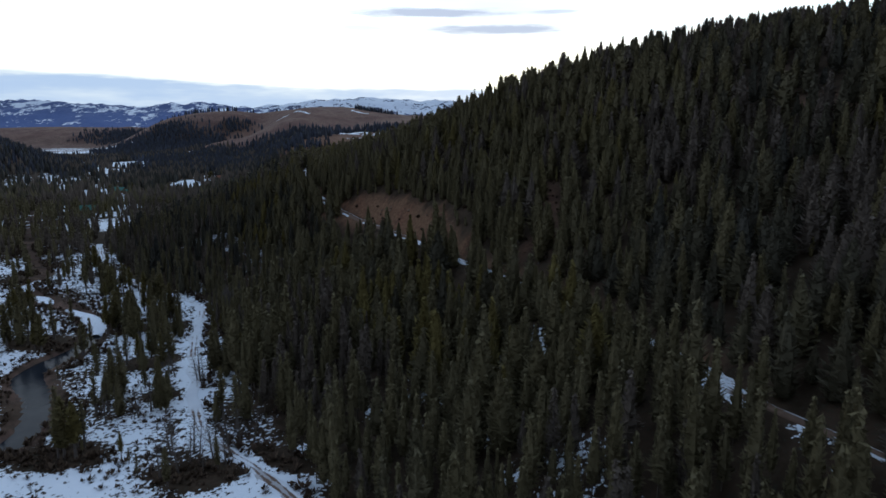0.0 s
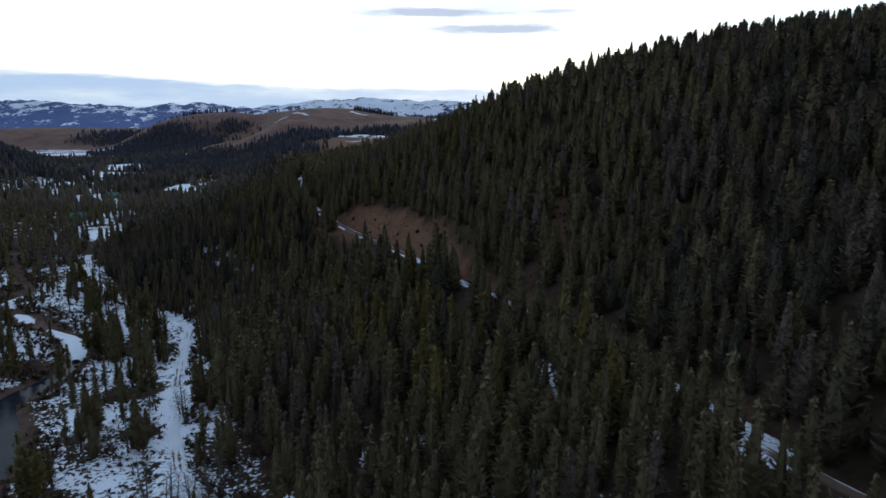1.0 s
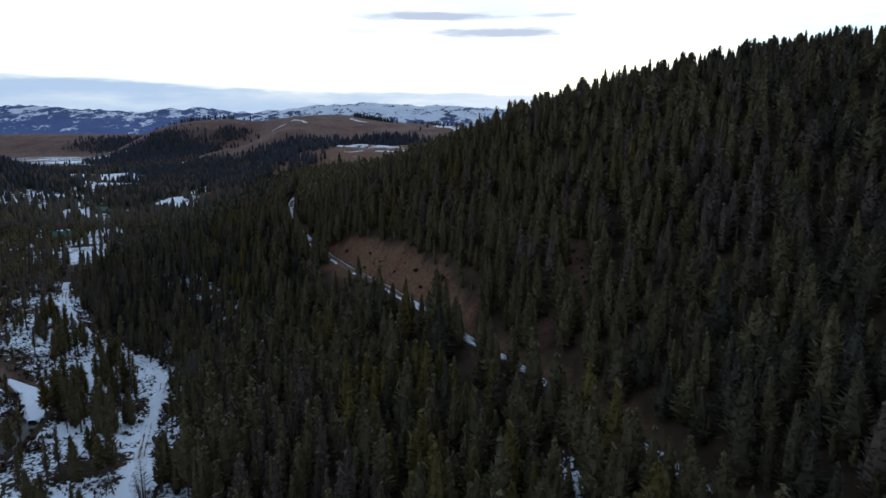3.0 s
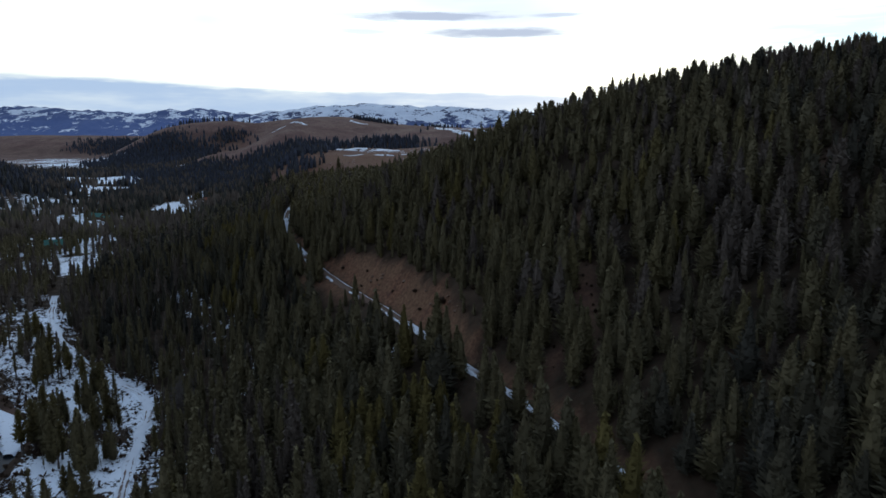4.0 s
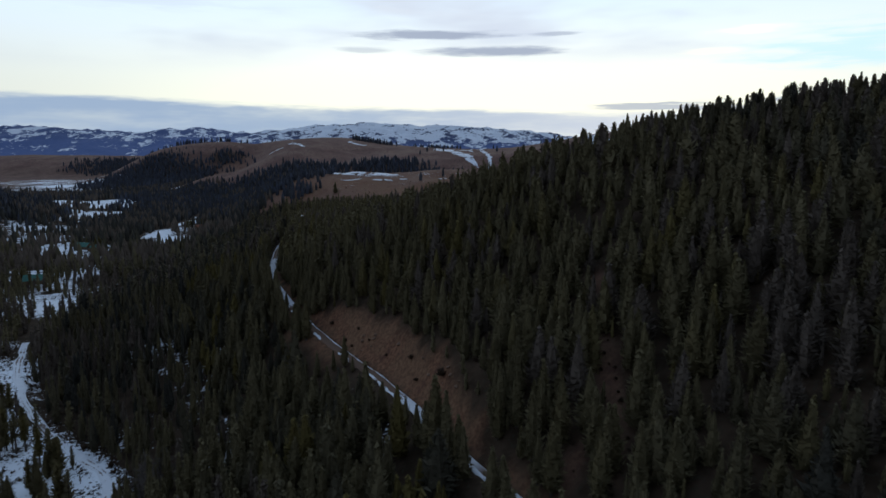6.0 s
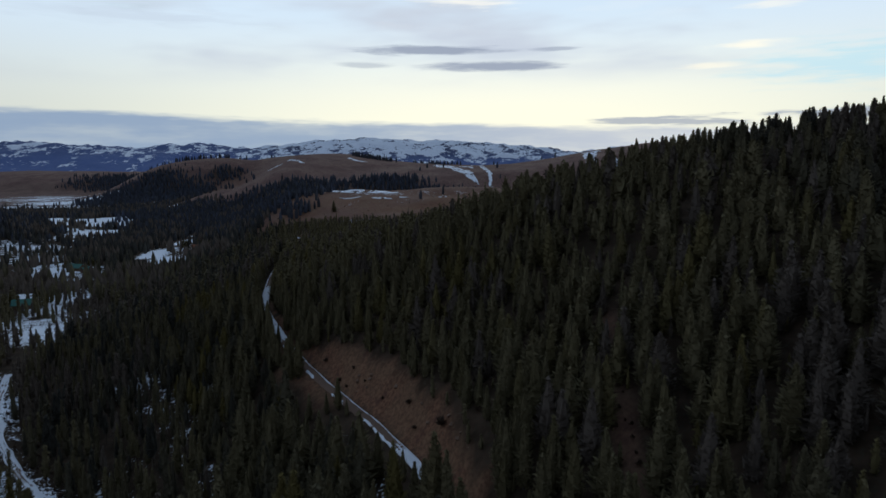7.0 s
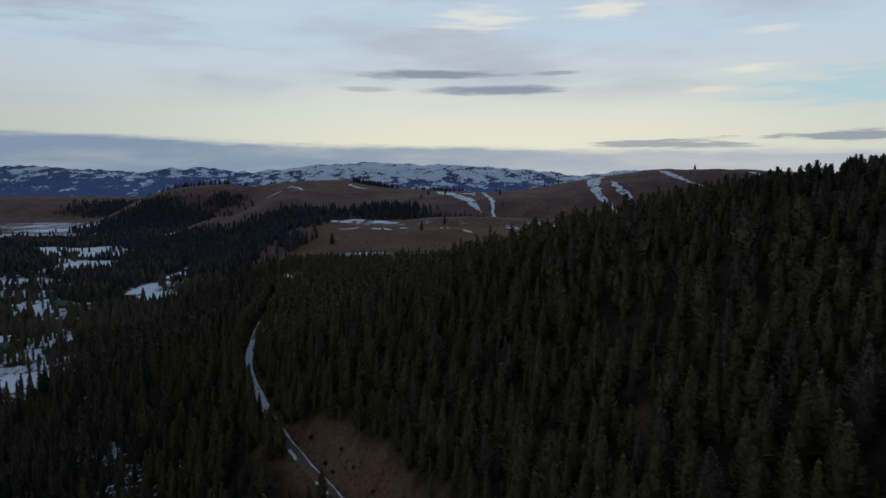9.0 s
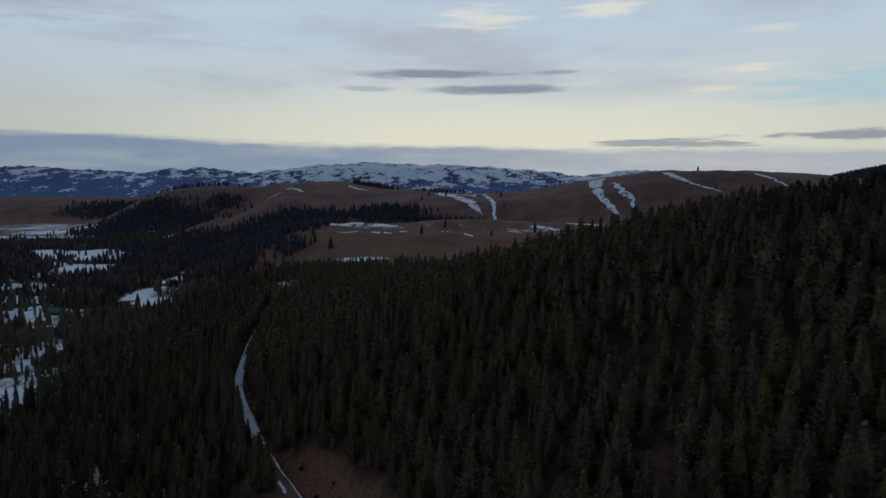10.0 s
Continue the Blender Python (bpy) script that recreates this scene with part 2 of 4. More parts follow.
def far_woods(x, y):
    """Where conifers stand on the far hills, 0 to 1."""
    out = np.zeros(np.shape(x))
    for cx, cy, rx, ry, turn, amount in ((-245, 1080, 62, 130, 0, 1), (-190, 985, 26, 40, 0, 0.7), (-340, 1230, 110, 110, -30, 1), (-325, 1365, 90, 65, -25, 1), (-690, 1715, 170, 100, 0, 1), (-820, 1790, 50, 50, 0, 0.8), (-115, 1450, 78, 48, 0, 0.95), (-700, 1975, 130, 9, 0, 0.5), (-20, 1320, 170, 26, -4, 0.8), (-660, 2040, 160, 14, 0, 0.6), (-930, 2350, 300, 110, -10, 1), (-262, 1440, 72, 45, -10, 1), (-455, 1380, 60, 50, 0, 0.9), (-190, 1900, 60, 18, -20, 0.9), (-20, 1900, 60, 14, 10, 0.7), (1560, 2200, 520, 230, 8, 1), (-555, 1835, 50, 36, 0, 1), (-745, 1790, 90, 70, 0, 1), (-330, 1300, 100, 75, 0, 1), (-300, 1400, 110, 62, -15, 1), (-30, 1420, 90, 16, 0, 0.9)):
        out = np.maximum(out, amount * lump(x, y, cx, cy, rx, ry, turn, 4))
    for cx, cy, rx, ry, amount in ((180, 1290, 130, 20, 0.5), (-780, 960, 190, 230, 1), (-480, 1290, 130, 90, 0.9)):
        out = np.maximum(out, amount * lump(x, y, cx, cy, rx, ry, 0, 4))
    for cx, cy, rx, ry, turn in ((-515, 1690, 55, 160, 0), (-235, 985, 30, 36, 0), (-322, 1190, 30, 42, 0), (-655, 1655, 45, 25, 0), (-650, 1235, 110, 105, -20), (-190, 1030, 30, 30, 0)):
        out = out * (1 - 0.95 * lump(x, y, cx, cy, rx, ry, turn, 4))
    return out * ease(rough_field(x, y, 34, 71), -0.05, 0.22)
# ---- materials ----
def build_ground(n):
    p = n.position()
    fine, mid, broad = n.noise(p, 0.9, 4.0), n.noise(p, 0.16, 4.0), n.noise(p, 0.02, 3.0)
    soil = n.mix(n.step(mid, 0.35, 0.65), (0.036, 0.024, 0.015), (0.072, 0.047, 0.031))
    soil = n.mix(n.step(fine, 0.5, 0.75), soil, (0.05, 0.045, 0.03))
    dry = n.mix(n.step(mid, 0.3, 0.7), (0.17, 0.1, 0.081), (0.255, 0.158, 0.119))
    dry = n.mix(n.step(broad, 0.4, 0.62), dry, (0.16, 0.09, 0.074))
    dry = n.mix(n.step(n.noise(p, 0.3, 4.0, 0.75), 0.53, 0.6, 0.0, 0.75), dry, (0.06, 0.045, 0.037))
    scree = n.mix(n.step(fine, 0.3, 0.7), (0.12, 0.056, 0.034), (0.24, 0.123, 0.072))
    scree = n.mix(n.step(n.noise(p, 0.22, 4.0, 0.6), 0.5, 0.66, 0.0, 0.8), scree, (0.105, 0.05, 0.036))
    straw = n.mix(n.step(fine, 0.3, 0.7), (0.135, 0.072, 0.043), (0.225, 0.124, 0.072))
    scree = n.mix(n.step(n.noise(p, 0.06, 3.0), 0.44, 0.58), scree, straw)
    color = n.mix(n.attribute("dry"), soil, dry)
    color = n.mix(n.attribute("scree"), color, scree)
    cover = n.math("ADD", n.math("MULTIPLY", fine, 0.5), n.math("ADD", n.math("MULTIPLY", mid, 0.28), n.math("MULTIPLY", n.noise(p, 0.065, 3.0), 0.22)))
    level = n.math("SUBTRACT", 0.74, n.math("MULTIPLY", n.attribute("snow"), 0.5))
    snow = n.step(n.math("SUBTRACT", cover, level), -0.012, 0.02)
    snow = n.math("MULTIPLY", snow, n.step(n.attribute("snow"), 0.0, 0.12))
    white = n.mix(fine, (0.82, 0.87, 0.94), (0.9, 0.94, 0.98))
    color = n.mix(snow, color, white)
    relief = n.math("ADD", n.math("MULTIPLY", fine, 0.6), n.math("MULTIPLY", snow, 0.35))
    return color, 0.9, relief, 0.7, 0.5


def build_snow(n):
    p = n.position()
    fine, broad = n.noise(p, 1.1, 4.0), n.noise(p, 0.12, 3.0)
    color = n.mix(broad, (0.77, 0.83, 0.91), (0.86, 0.91, 0.97))
    color = n.mix(n.step(fine, 0.62, 0.72, 0.0, 0.75), color, (0.2, 0.15, 0.1))
    return color, 0.7, fine, 0.4, 0.3


def build_hill_snow(n):
    p = n.position()
    fine, patch = n.noise(p, 0.5, 4.0), n.noise(p, 0.1, 4.0, 0.65)
    color = n.mix(fine, (0.72, 0.76, 0.82), (0.88, 0.9, 0.94))
    return n.mix(n.step(patch, 0.55, 0.6), color, (0.13, 0.085, 0.068)), 0.8, fine, 0.4, 0.3


def build_road(n):
    p = n.position()
    across = n.attribute("across")
    fine, mid, broad = n.noise(p, 1.2, 4.0), n.noise(p, 0.22, 3.0), n.noise(p, 0.05, 2.0)
    wheel = n.math("ABSOLUTE", n.math("SUBTRACT", n.math("ABSOLUTE", across), 0.36))
    wheel = n.step(n.math("ADD", wheel, n.math("MULTIPLY", n.math("SUBTRACT", mid, 0.5), 0.7)), 0.04, 0.2, 1.0, 0.0)
    mud = n.mix(fine, (0.12, 0.072, 0.05), (0.2, 0.125, 0.085))
    snow = n.mix(mid, (0.68, 0.71, 0.76), (0.86, 0.89, 0.93))
    ragged = n.math("MULTIPLY", n.math("SUBTRACT", mid, 0.5), 0.9)
    middle = n.math("MULTIPLY", n.step(n.math("ADD", across, ragged), 0.4, 0.52, 1.0, 0.0), n.step(n.math("ADD", across, ragged), -0.62, -0.5))
    middle = n.math("ADD", middle, n.math("MULTIPLY", n.step(across, -0.45, -0.3, 1.0, 0.0), n.step(n.noise(p, 0.09, 2.0), 0.45, 0.55)), True)
    ruts = n.math("MULTIPLY", wheel, n.math("MULTIPLY", n.step(broad, 0.38, 0.6, 0.0, 0.75), n.step(fine, 0.35, 0.55)))
    bare = n.math("ADD", ruts, n.math("MULTIPLY", n.attribute("bare"), middle), True)
    bare = n.step(bare, 0.35, 0.65)
    return n.mix(bare, snow, mud), 0.75, fine, 0.5, 0.2


def build_foliage(n):
    tint, isle = n.attribute("tint"), n.math("FRACT", n.math("ADD", n.island(), n.object_random()))
    dark = n.mix(isle, (0.116, 0.095, 0.05), (0.162, 0.133, 0.073))
    olive = n.mix(isle, (0.12, 0.094, 0.034), (0.165, 0.13, 0.047))
    grey = n.mix(isle, (0.1, 0.078, 0.061), (0.142, 0.112, 0.088))
    # dark tone; it also paints shade onto trees of the right slope
    fir = n.mix(isle, (0.04, 0.038, 0.032), (0.066, 0.062, 0.052))
    # blue tone for far trees, distance haze put into the leaf colour
    hazed = n.mix(isle, (0.045, 0.049, 0.066), (0.075, 0.083, 0.11))
    fir = n.mix(n.step(tint, -2.0, -1.0), hazed, fir)
    dark = n.mix(n.step(tint, -1.0, 0.0), fir, dark)
    color = n.mix(n.step(tint, 0.35, 0.75), dark, olive)
    color = n.mix(n.step(tint, 0.8, 0.95), color, grey)
    return color, 0.8, n.noise(n.position(), 5.0, 2.0), 0.25, 0.1


def build_bark(n):
    p = n.position()
    return n.mix(n.noise(p, 2.5, 4.0), (0.05, 0.04, 0.033), (0.17, 0.14, 0.12)), 0.9, n.noise(p, 9.0, 3.0), 0.6, 0.05


def build_brush(n):
    isle = n.island()
    return n.mix(isle, (0.045, 0.03, 0.023), (0.12, 0.08, 0.053)), 0.9, None, 0, 0


def build_water(n):
    p = n.position()
    ripple = n.noise(p, 1.6, 3.0)
    color = n.mix(n.step(n.noise(p, 0.08, 3.0), 0.4, 0.65), (0.012, 0.016, 0.023), (0.024, 0.028, 0.034))
    return color, 0.2, ripple, 0.2, 0.05


def build_mountain(n):
    p = n.position()
    q = n.add("ShaderNodeMapping", Vector=p, Scale=(0.6, 0.35, 1.5), Rotation=(0.0, 0.25, 0.0)).outputs[0]
    mid, fine = n.noise(q, 0.018, 9.0, 0.7), n.noise(q, 0.09, 4.0, 0.65)
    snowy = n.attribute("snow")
    # forest colour holds painted distance haze, bluest where the snow value is low
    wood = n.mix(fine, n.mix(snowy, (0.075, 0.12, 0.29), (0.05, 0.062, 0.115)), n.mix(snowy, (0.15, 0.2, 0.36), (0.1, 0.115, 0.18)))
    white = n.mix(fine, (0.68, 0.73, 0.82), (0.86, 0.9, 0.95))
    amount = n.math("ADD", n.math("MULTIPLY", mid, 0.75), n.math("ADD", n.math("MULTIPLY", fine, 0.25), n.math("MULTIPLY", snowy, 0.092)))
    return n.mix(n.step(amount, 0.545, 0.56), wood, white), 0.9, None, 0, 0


GROUND = material("valley_ground", build_ground, 0.08)
SNOW = material("old_snow", build_snow)
HILL_SNOW = material("patchy_hill_snow", build_hill_snow, 0.08)
ROAD = material("snowy_track", build_road)
FOLIAGE = material("conifer_foliage", build_foliage, 0.04)
BARK = material("grey_bark", build_bark, 0.08)
BRUSH = material("bare_brush", build_brush, 0.04)
WATER = material("creek_water", build_water, 0.04)
MOUNTAIN = material("haze_blue_mountain", build_mountain)


# ---- mesh helpers ----
def mesh_of(name, verts, tris, mat, values=None, smooth=False, quads=None):
    """A mesh from arrays, with one float per vertex for each named value."""
    verts = np.asarray(verts, np.float32)
    loops = np.asarray(tris if quads is None else quads, np.int32)
    side = loops.shape[1]
    me = bpy.data.meshes.new(name)
    me.vertices.add(len(verts))
    me.vertices.foreach_set("co", verts.ravel())
    me.loops.add(loops.size)
    me.loops.foreach_set("vertex_index", loops.ravel())
    me.polygons.add(len(loops))
    me.polygons.foreach_set("loop_start", np.arange(0, loops.size, side, dtype=np.int32))
    me.polygons.foreach_set("use_smooth", np.full(len(loops), smooth))
    for key, v in (values or {}).items():
        me.attributes.new(key, "FLOAT", "POINT").data.foreach_set("value", np.asarray(v, np.float32))
    me.materials.append(mat)
    me.update(calc_edges=True)
    me.validate()
    return me


def grid_quads(rows, cols):
    k = np.arange(rows * cols).reshape(rows, cols)
    return np.stack([k[:-1, :-1], k[:-1, 1:], k[1:, 1:], k[1:, :-1]], -1).reshape(-1, 4)


# ---- the ground ----
def spread(start, step_0, factor, end):
    out, step, v = [], step_0, start
    sign = 1 if end > start else -1
    while sign * (end - v) > 0:
        step *= factor
        v += sign * step
        out.append(v)
    return out


XS = np.array(sorted(spread(-900, 7, 1.12, -6500) + list(np.arange(-900, -270, 9)) + list(np.arange(-270, 180, 2.5)) + list(np.arange(180, 800, 9)) + spread(798, 7, 1.12, 6500)))
YS = np.array(sorted(spread(90, 4, 1.12, -4000) + list(np.arange(90, 700, 2.5)) + list(np.arange(700, 2200, 10)) + spread(2198, 8, 1.08, 6500)))


def spots(x, y, *rows):
    out = np.zeros(np.shape(x))
    for cx, cy, rx, ry, turn, amount in rows:
        out = np.maximum(out, amount * lump(x, y, cx, cy, rx, ry, turn, 4))
    return out


def clearing(x, y):
    """Small snowy gaps among the pines of the lower slope and by the road."""
    return spots(x, y, (11, 140, 3, 5, 0, 1), (-18, 165, 3, 6, 0, 1), (18, 142, 3.5, 4, 0, 0.9), (-34, 155, 3, 5, 0, 1), (14, 124, 3, 5, 0, 0.9), (54, 121, 5, 10, 25, 1), (46, 148, 3, 6, 25, 0.9), (61, 103, 4, 6, 25, 0.9), (41, 166, 2.5, 5, 25, 0.8), (-26, 142, 3, 4, 0, 0.9), (40, 158, 3, 5, 25, 0.9))


def snow_cover(x, y, z):
    """How much of the ground the old snow covers, 0 to 1."""
    floor_ = 1 - ease(z, 3, 9)
    creek = 1 - ease(off_line(x, y, CREEK_C[::3]) - creek_half(y), 1.5, 4.5)
    isle = spots(x, y, (-57, 143, 11, 6, 0, 1), (-39, 150, 10, 4, -45, 1), (-99, 217, 9, 6, 20, 1), (-122, 254, 9, 6, 0, 0.9), (-93, 151, 12, 7, 0, 1), (-84, 188, 6, 4, 0, 0.8), (-150, 236, 12, 8, 0, 0.8))
    near = 0.5 * floor_ * (1 - ease(x - toe(y), -8, 2)) * (1 - ease(y, 380, 470))
    out = near * (0.5 + 0.95 * rough_field(x, y, 20, 2))
    wide = floor_ * ease(y, 400, 520) * (1 - ease(y, 1250, 1400)) * ease(-x - 0.12 * y, 90, 220)
    wide = wide * (1 - ease(y, 620, 720) * ease(x + 370 + 0.5 * (y - 800), -30, 30))
    out = np.maximum(out, (0.56 + 0.1 * ease(y, 560, 700)) * wide * ease(0.55 * rough_field(x, y, 52, 9) + 0.45 * rough_field(x, y, 15, 19), 0.38, 0.64))
    under = 0.58 * (1 - ease(z, 24, 34)) * rough_field(x, y, 24, 11) ** 2
    out = np.maximum(out, under * (y < 600))
    patchy = np.where(y > 650, 0.55 + 0.75 * rough_field(x, y, 26, 83), 1.0)
    out = np.maximum(out, patchy * spots(x, y, (-640, 1195, 50, 48, 10, 1.2), (-560, 1230, 50, 60, 0, 1.1), (-505, 1080, 40, 60, 0, 1.0), (-560, 1110, 45, 30, 0, 0.7), (-327, 855, 16, 40, 0, 0.9), (-292, 812, 16, 26, 0, 0.85), (-335, 960, 14, 44, 0, 0.8), (-348, 1040, 15, 20, 0, 0.7), (-1090, 1960, 270, 170, -30, 0.52), (-520, 885, 75, 85, 0, 0.6), (-50, 1085, 130, 34, -6, 0.4), (130, 1075, 70, 28, -8, 0.42), (-165, 815, 80, 26, 0, 0.5), (-90, 985, 90, 40, 0, 0.26), (-262, 538, 13, 9, 0, 0.6), (-262, 500, 10, 7, 0, 0.65), (-230, 528, 10, 8, 0, 0.6), (-555, 1435, 40, 14, 0, 0.8), (-950, 1765, 180, 85, 0, 0.66), (-930, 1630, 180, 75, 0, 0.62), (-700, 1290, 85, 60, -35, 1.1), (-615, 1290, 60, 50, 0, 1.0), (-318, 885, 34, 72, 0, 0.5), (-300, 815, 26, 40, 0, 0.55), (-365, 755, 55, 45, 0, 0.55), (-255, 525, 24, 30, 0, 0.75), (-655, 1655, 42, 22, 0, 1.0), (-112, 882, 62, 13, 0, 0.62), (1230, 1860, 260, 80, 8, 0.6)))
    verge = off_line(x, y, LOWER_C[::3])
    out = np.maximum(out, (1 - ease(verge, 3.5, 7) - 0.3 * ease(y, 225, 245)) * (y < 330) * (y > 100) * (0.45 + 0.4 * rough_field(x, y, 7, 63)))
    out = np.maximum(out, 0.62 * clearing(x, y))
    return out * (1 - 0.8 * creek) * (1 - 0.85 * isle)


def dryness(x, y, z):
    out = ease(y, 690, 820) * ease(z, 10, 30)
    out = np.maximum(out, ease(y, 1500, 1900) * 0.8) * (1 - 0.85 * far_woods(x, y))
    creek = (1 - ease(off_line(x, y, CREEK_C[::3]) - creek_half(y), 1, 5)) * 0.7 * rough_field(x, y, 12, 33)
    bare = 0.35 * glade(x, y)
    return np.maximum(np.maximum(out, creek), bare)


def screeness(x, y):
    u = x - np.interp(y, UPPER_C[:, 0], UPPER_C[:, 1])
    wide = np.interp(y, (100, 150, 235, 262, 287, 301, 340, 352, 480, 520), (1, 2, 5, 9.5, 14, 15, 12, 5, 3, 0))
    edge = (rough_field(x, y, 9, 31) - 0.5) * 7 + (rough_field(x, y, 4, 37) - 0.5) * 4
    above = ease(u, 1, 3) * (1 - ease(u - wide + edge, -2, 3))
    below = ease(-u, 1, 3) * (1 - ease(-u + edge, 6, 12)) * ease(y, 305, 325) * (1 - ease(y, 352, 372)) * 0.9
    nose = 0.9 * lump(x, y, -131, 655, 22, 12, 35, 4)
    meadow = spots(x, y, (20, 980, 330, 150, -3, 0.85), (-322, 1190, 34, 46, 0, 0.5), (-515, 1690, 50, 150, 0, 0.5), (-190, 1030, 34, 34, 0, 0.5)) * (0.5 + rough_field(x, y, 45, 67) * 0.7)
    return np.maximum(np.maximum(above, below) * (y < 520), np.maximum(np.maximum(nose, meadow), 0.45 * glade(x, y)))


gx, gy = np.meshgrid(XS, YS)
gz = ground(gx, gy)
MASKS = {"snow": snow_cover(gx, gy, gz), "dry": dryness(gx, gy, gz), "scree": screeness(gx, gy)}
ob = new("ground", mesh_of("ground", np.stack([gx, gy, gz], -1).reshape(-1, 3), None, GROUND, {k: v.ravel() for k, v in MASKS.items()}, True, grid_quads(len(YS), len(XS))))
tagged(ob, "brown forest floor and dry grass with patches of old snow", "ground", kind="structure")


def strip(name, line, half, lift, mat, values=None, across=9, edge=-0.35, wobble=0.0, thick=0.35):
    """A ribbon laid over the ground along a line in the plan, its edges let into the ground."""
    line = np.asarray(line, float)
    half = np.broadcast_to(half, len(line))
    d = np.gradient(line, axis=0)
    d /= np.linalg.norm(d, axis=1)[:, None]
    side = np.stack([d[:, 1], -d[:, 0]], 1)
    s = np.linspace(-1, 1, across)
    w = half[:, None] * s[None, :]
    jit = wobble * (rough_field(line[:, 0], line[:, 1], 9, 4) - 0.5)[:, None] * np.abs(s)[None, :]
    x, y = line[:, 0, None] + side[:, 0, None] * (w + jit), line[:, 1, None] + side[:, 1, None] * (w + jit)
    z = ground(x, y)
    if lift is not None:
        z = lift[:, None] + 0 * x
    z = z + np.where(np.abs(s) > 0.97, edge, thick * (1 - s**4))[None, :]
    vals = {"across": np.broadcast_to(s, x.shape).ravel()}
    vals.update({k: np.broadcast_to(np.asarray(v)[:, None], x.shape).ravel() for k, v in (values or {}).items()})
    return new(name, mesh_of(name, np.stack([x, y, z], -1).reshape(-1, 3), None, mat, vals, True, grid_quads(len(line), across)))


up = UPPER_C[(UPPER_C[:, 0] > -120) & (UPPER_C[:, 0] < 560)]
tagged(strip("upper_road", up[:, [1, 0]], np.interp(up[:, 0], (225, 250), (1.5, 2.1)), up[:, 2] - 0.1, ROAD, {"bare": np.maximum(ease(rough_field(up[:, 1], up[:, 0], 18, 6), 0.3, 0.7) * (1 - 0.6 * ease(up[:, 0], 225, 240) * (1 - ease(up[:, 0], 275, 290))), ease(up[:, 0], 284, 300) * (1 - ease(up[:, 0], 340, 352)))}, across=13, thick=0.55, edge=-0.6, wobble=1.2), "narrow dirt road cut into the slope, half covered by snow", "road", kind="structure")
lo = LOWER_C[(LOWER_C[:, 1] > 31) & (LOWER_C[:, 1] < 440)]
tagged(strip("lower_road", lo, 1.5 + 1.1 * rough_field(lo[:, 0], lo[:, 1], 6, 65), None, ROAD, {"bare": 0.5 * ease(rough_field(lo[:, 0], lo[:, 1], 14, 8), 0.4, 0.8)}, across=13, thick=0.22, wobble=3.0), "snow-covered dirt track with dark wheel ruts", "road", kind="structure")
open_c = CREEK_C[CREEK_C[:, 1] < 252]
tagged(strip("creek_water", open_c, creek_half(open_c[:, 1]) + 0.6, np.full(len(open_c), -1.2), WATER, thick=0.0, edge=0.0), "shallow dark creek between brown banks", "water", kind="structure")
for y0, y1 in ((247, 284), (292, 306), (314, 338)):
    ice_c = CREEK_C[(CREEK_C[:, 1] > y0) & (CREEK_C[:, 1] < y1)]
    ice_w = np.interp(np.linspace(0, 1, len(ice_c)), (0, 0.2, 0.6, 1), (1.5, 6.2, 5.2, 1.2))
    tagged(strip("creek_ice", ice_c, ice_w, np.full(len(ice_c), -0.8), SNOW, thick=0.5, edge=-0.4, wobble=4.0), "smooth snow lying on the frozen creek", "ice", kind="structure")

# ---- far mountains ----
mx, my = np.meshgrid(np.linspace(-4600, 3800, 420), np.linspace(3600, 4700, 60))
m_az = mx / my
crest = np.interp(m_az, (-0.8, -0.66, -0.57, -0.5, -0.43, -0.39, -0.32, -0.27, -0.23, -0.18, -0.12, -0.02, 0.05, 0.1, 0.15, 0.19, 0.21, 0.26, 0.31, 0.4, 0.8), (230, 235, 225, 200, 180, 200, 185, 178, 205, 225, 238, 215, 205, 190, 165, 150, 172, 200, 172, 130, 120))
lift = ease(my, 3600, 4350)
mz = crest * lift * (0.8 + 0.2 * lift) + lift * (45 * (rough_field(mx, my, 320, 41) - 0.5) + 24 * (rough_field(mx, my, 130, 42) - 0.5) - 30 * np.abs(rough_field(mx + 0.4 * my, my, 90, 44) - 0.5) + 18 * (rough_field(mx, my, 45, 43) - 0.5)) - 10
mz = mz - 200 * ease(my, 4500, 4700)
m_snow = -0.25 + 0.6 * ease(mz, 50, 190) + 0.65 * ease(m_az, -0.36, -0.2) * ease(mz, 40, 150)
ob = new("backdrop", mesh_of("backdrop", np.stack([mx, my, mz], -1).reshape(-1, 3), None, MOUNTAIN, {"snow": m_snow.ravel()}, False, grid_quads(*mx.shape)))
tagged(ob, "distant mountain range painted haze-blue and streaked with snow", "mountains", kind="structure")
# ---- trees ----
rng = np.random.default_rng(7)


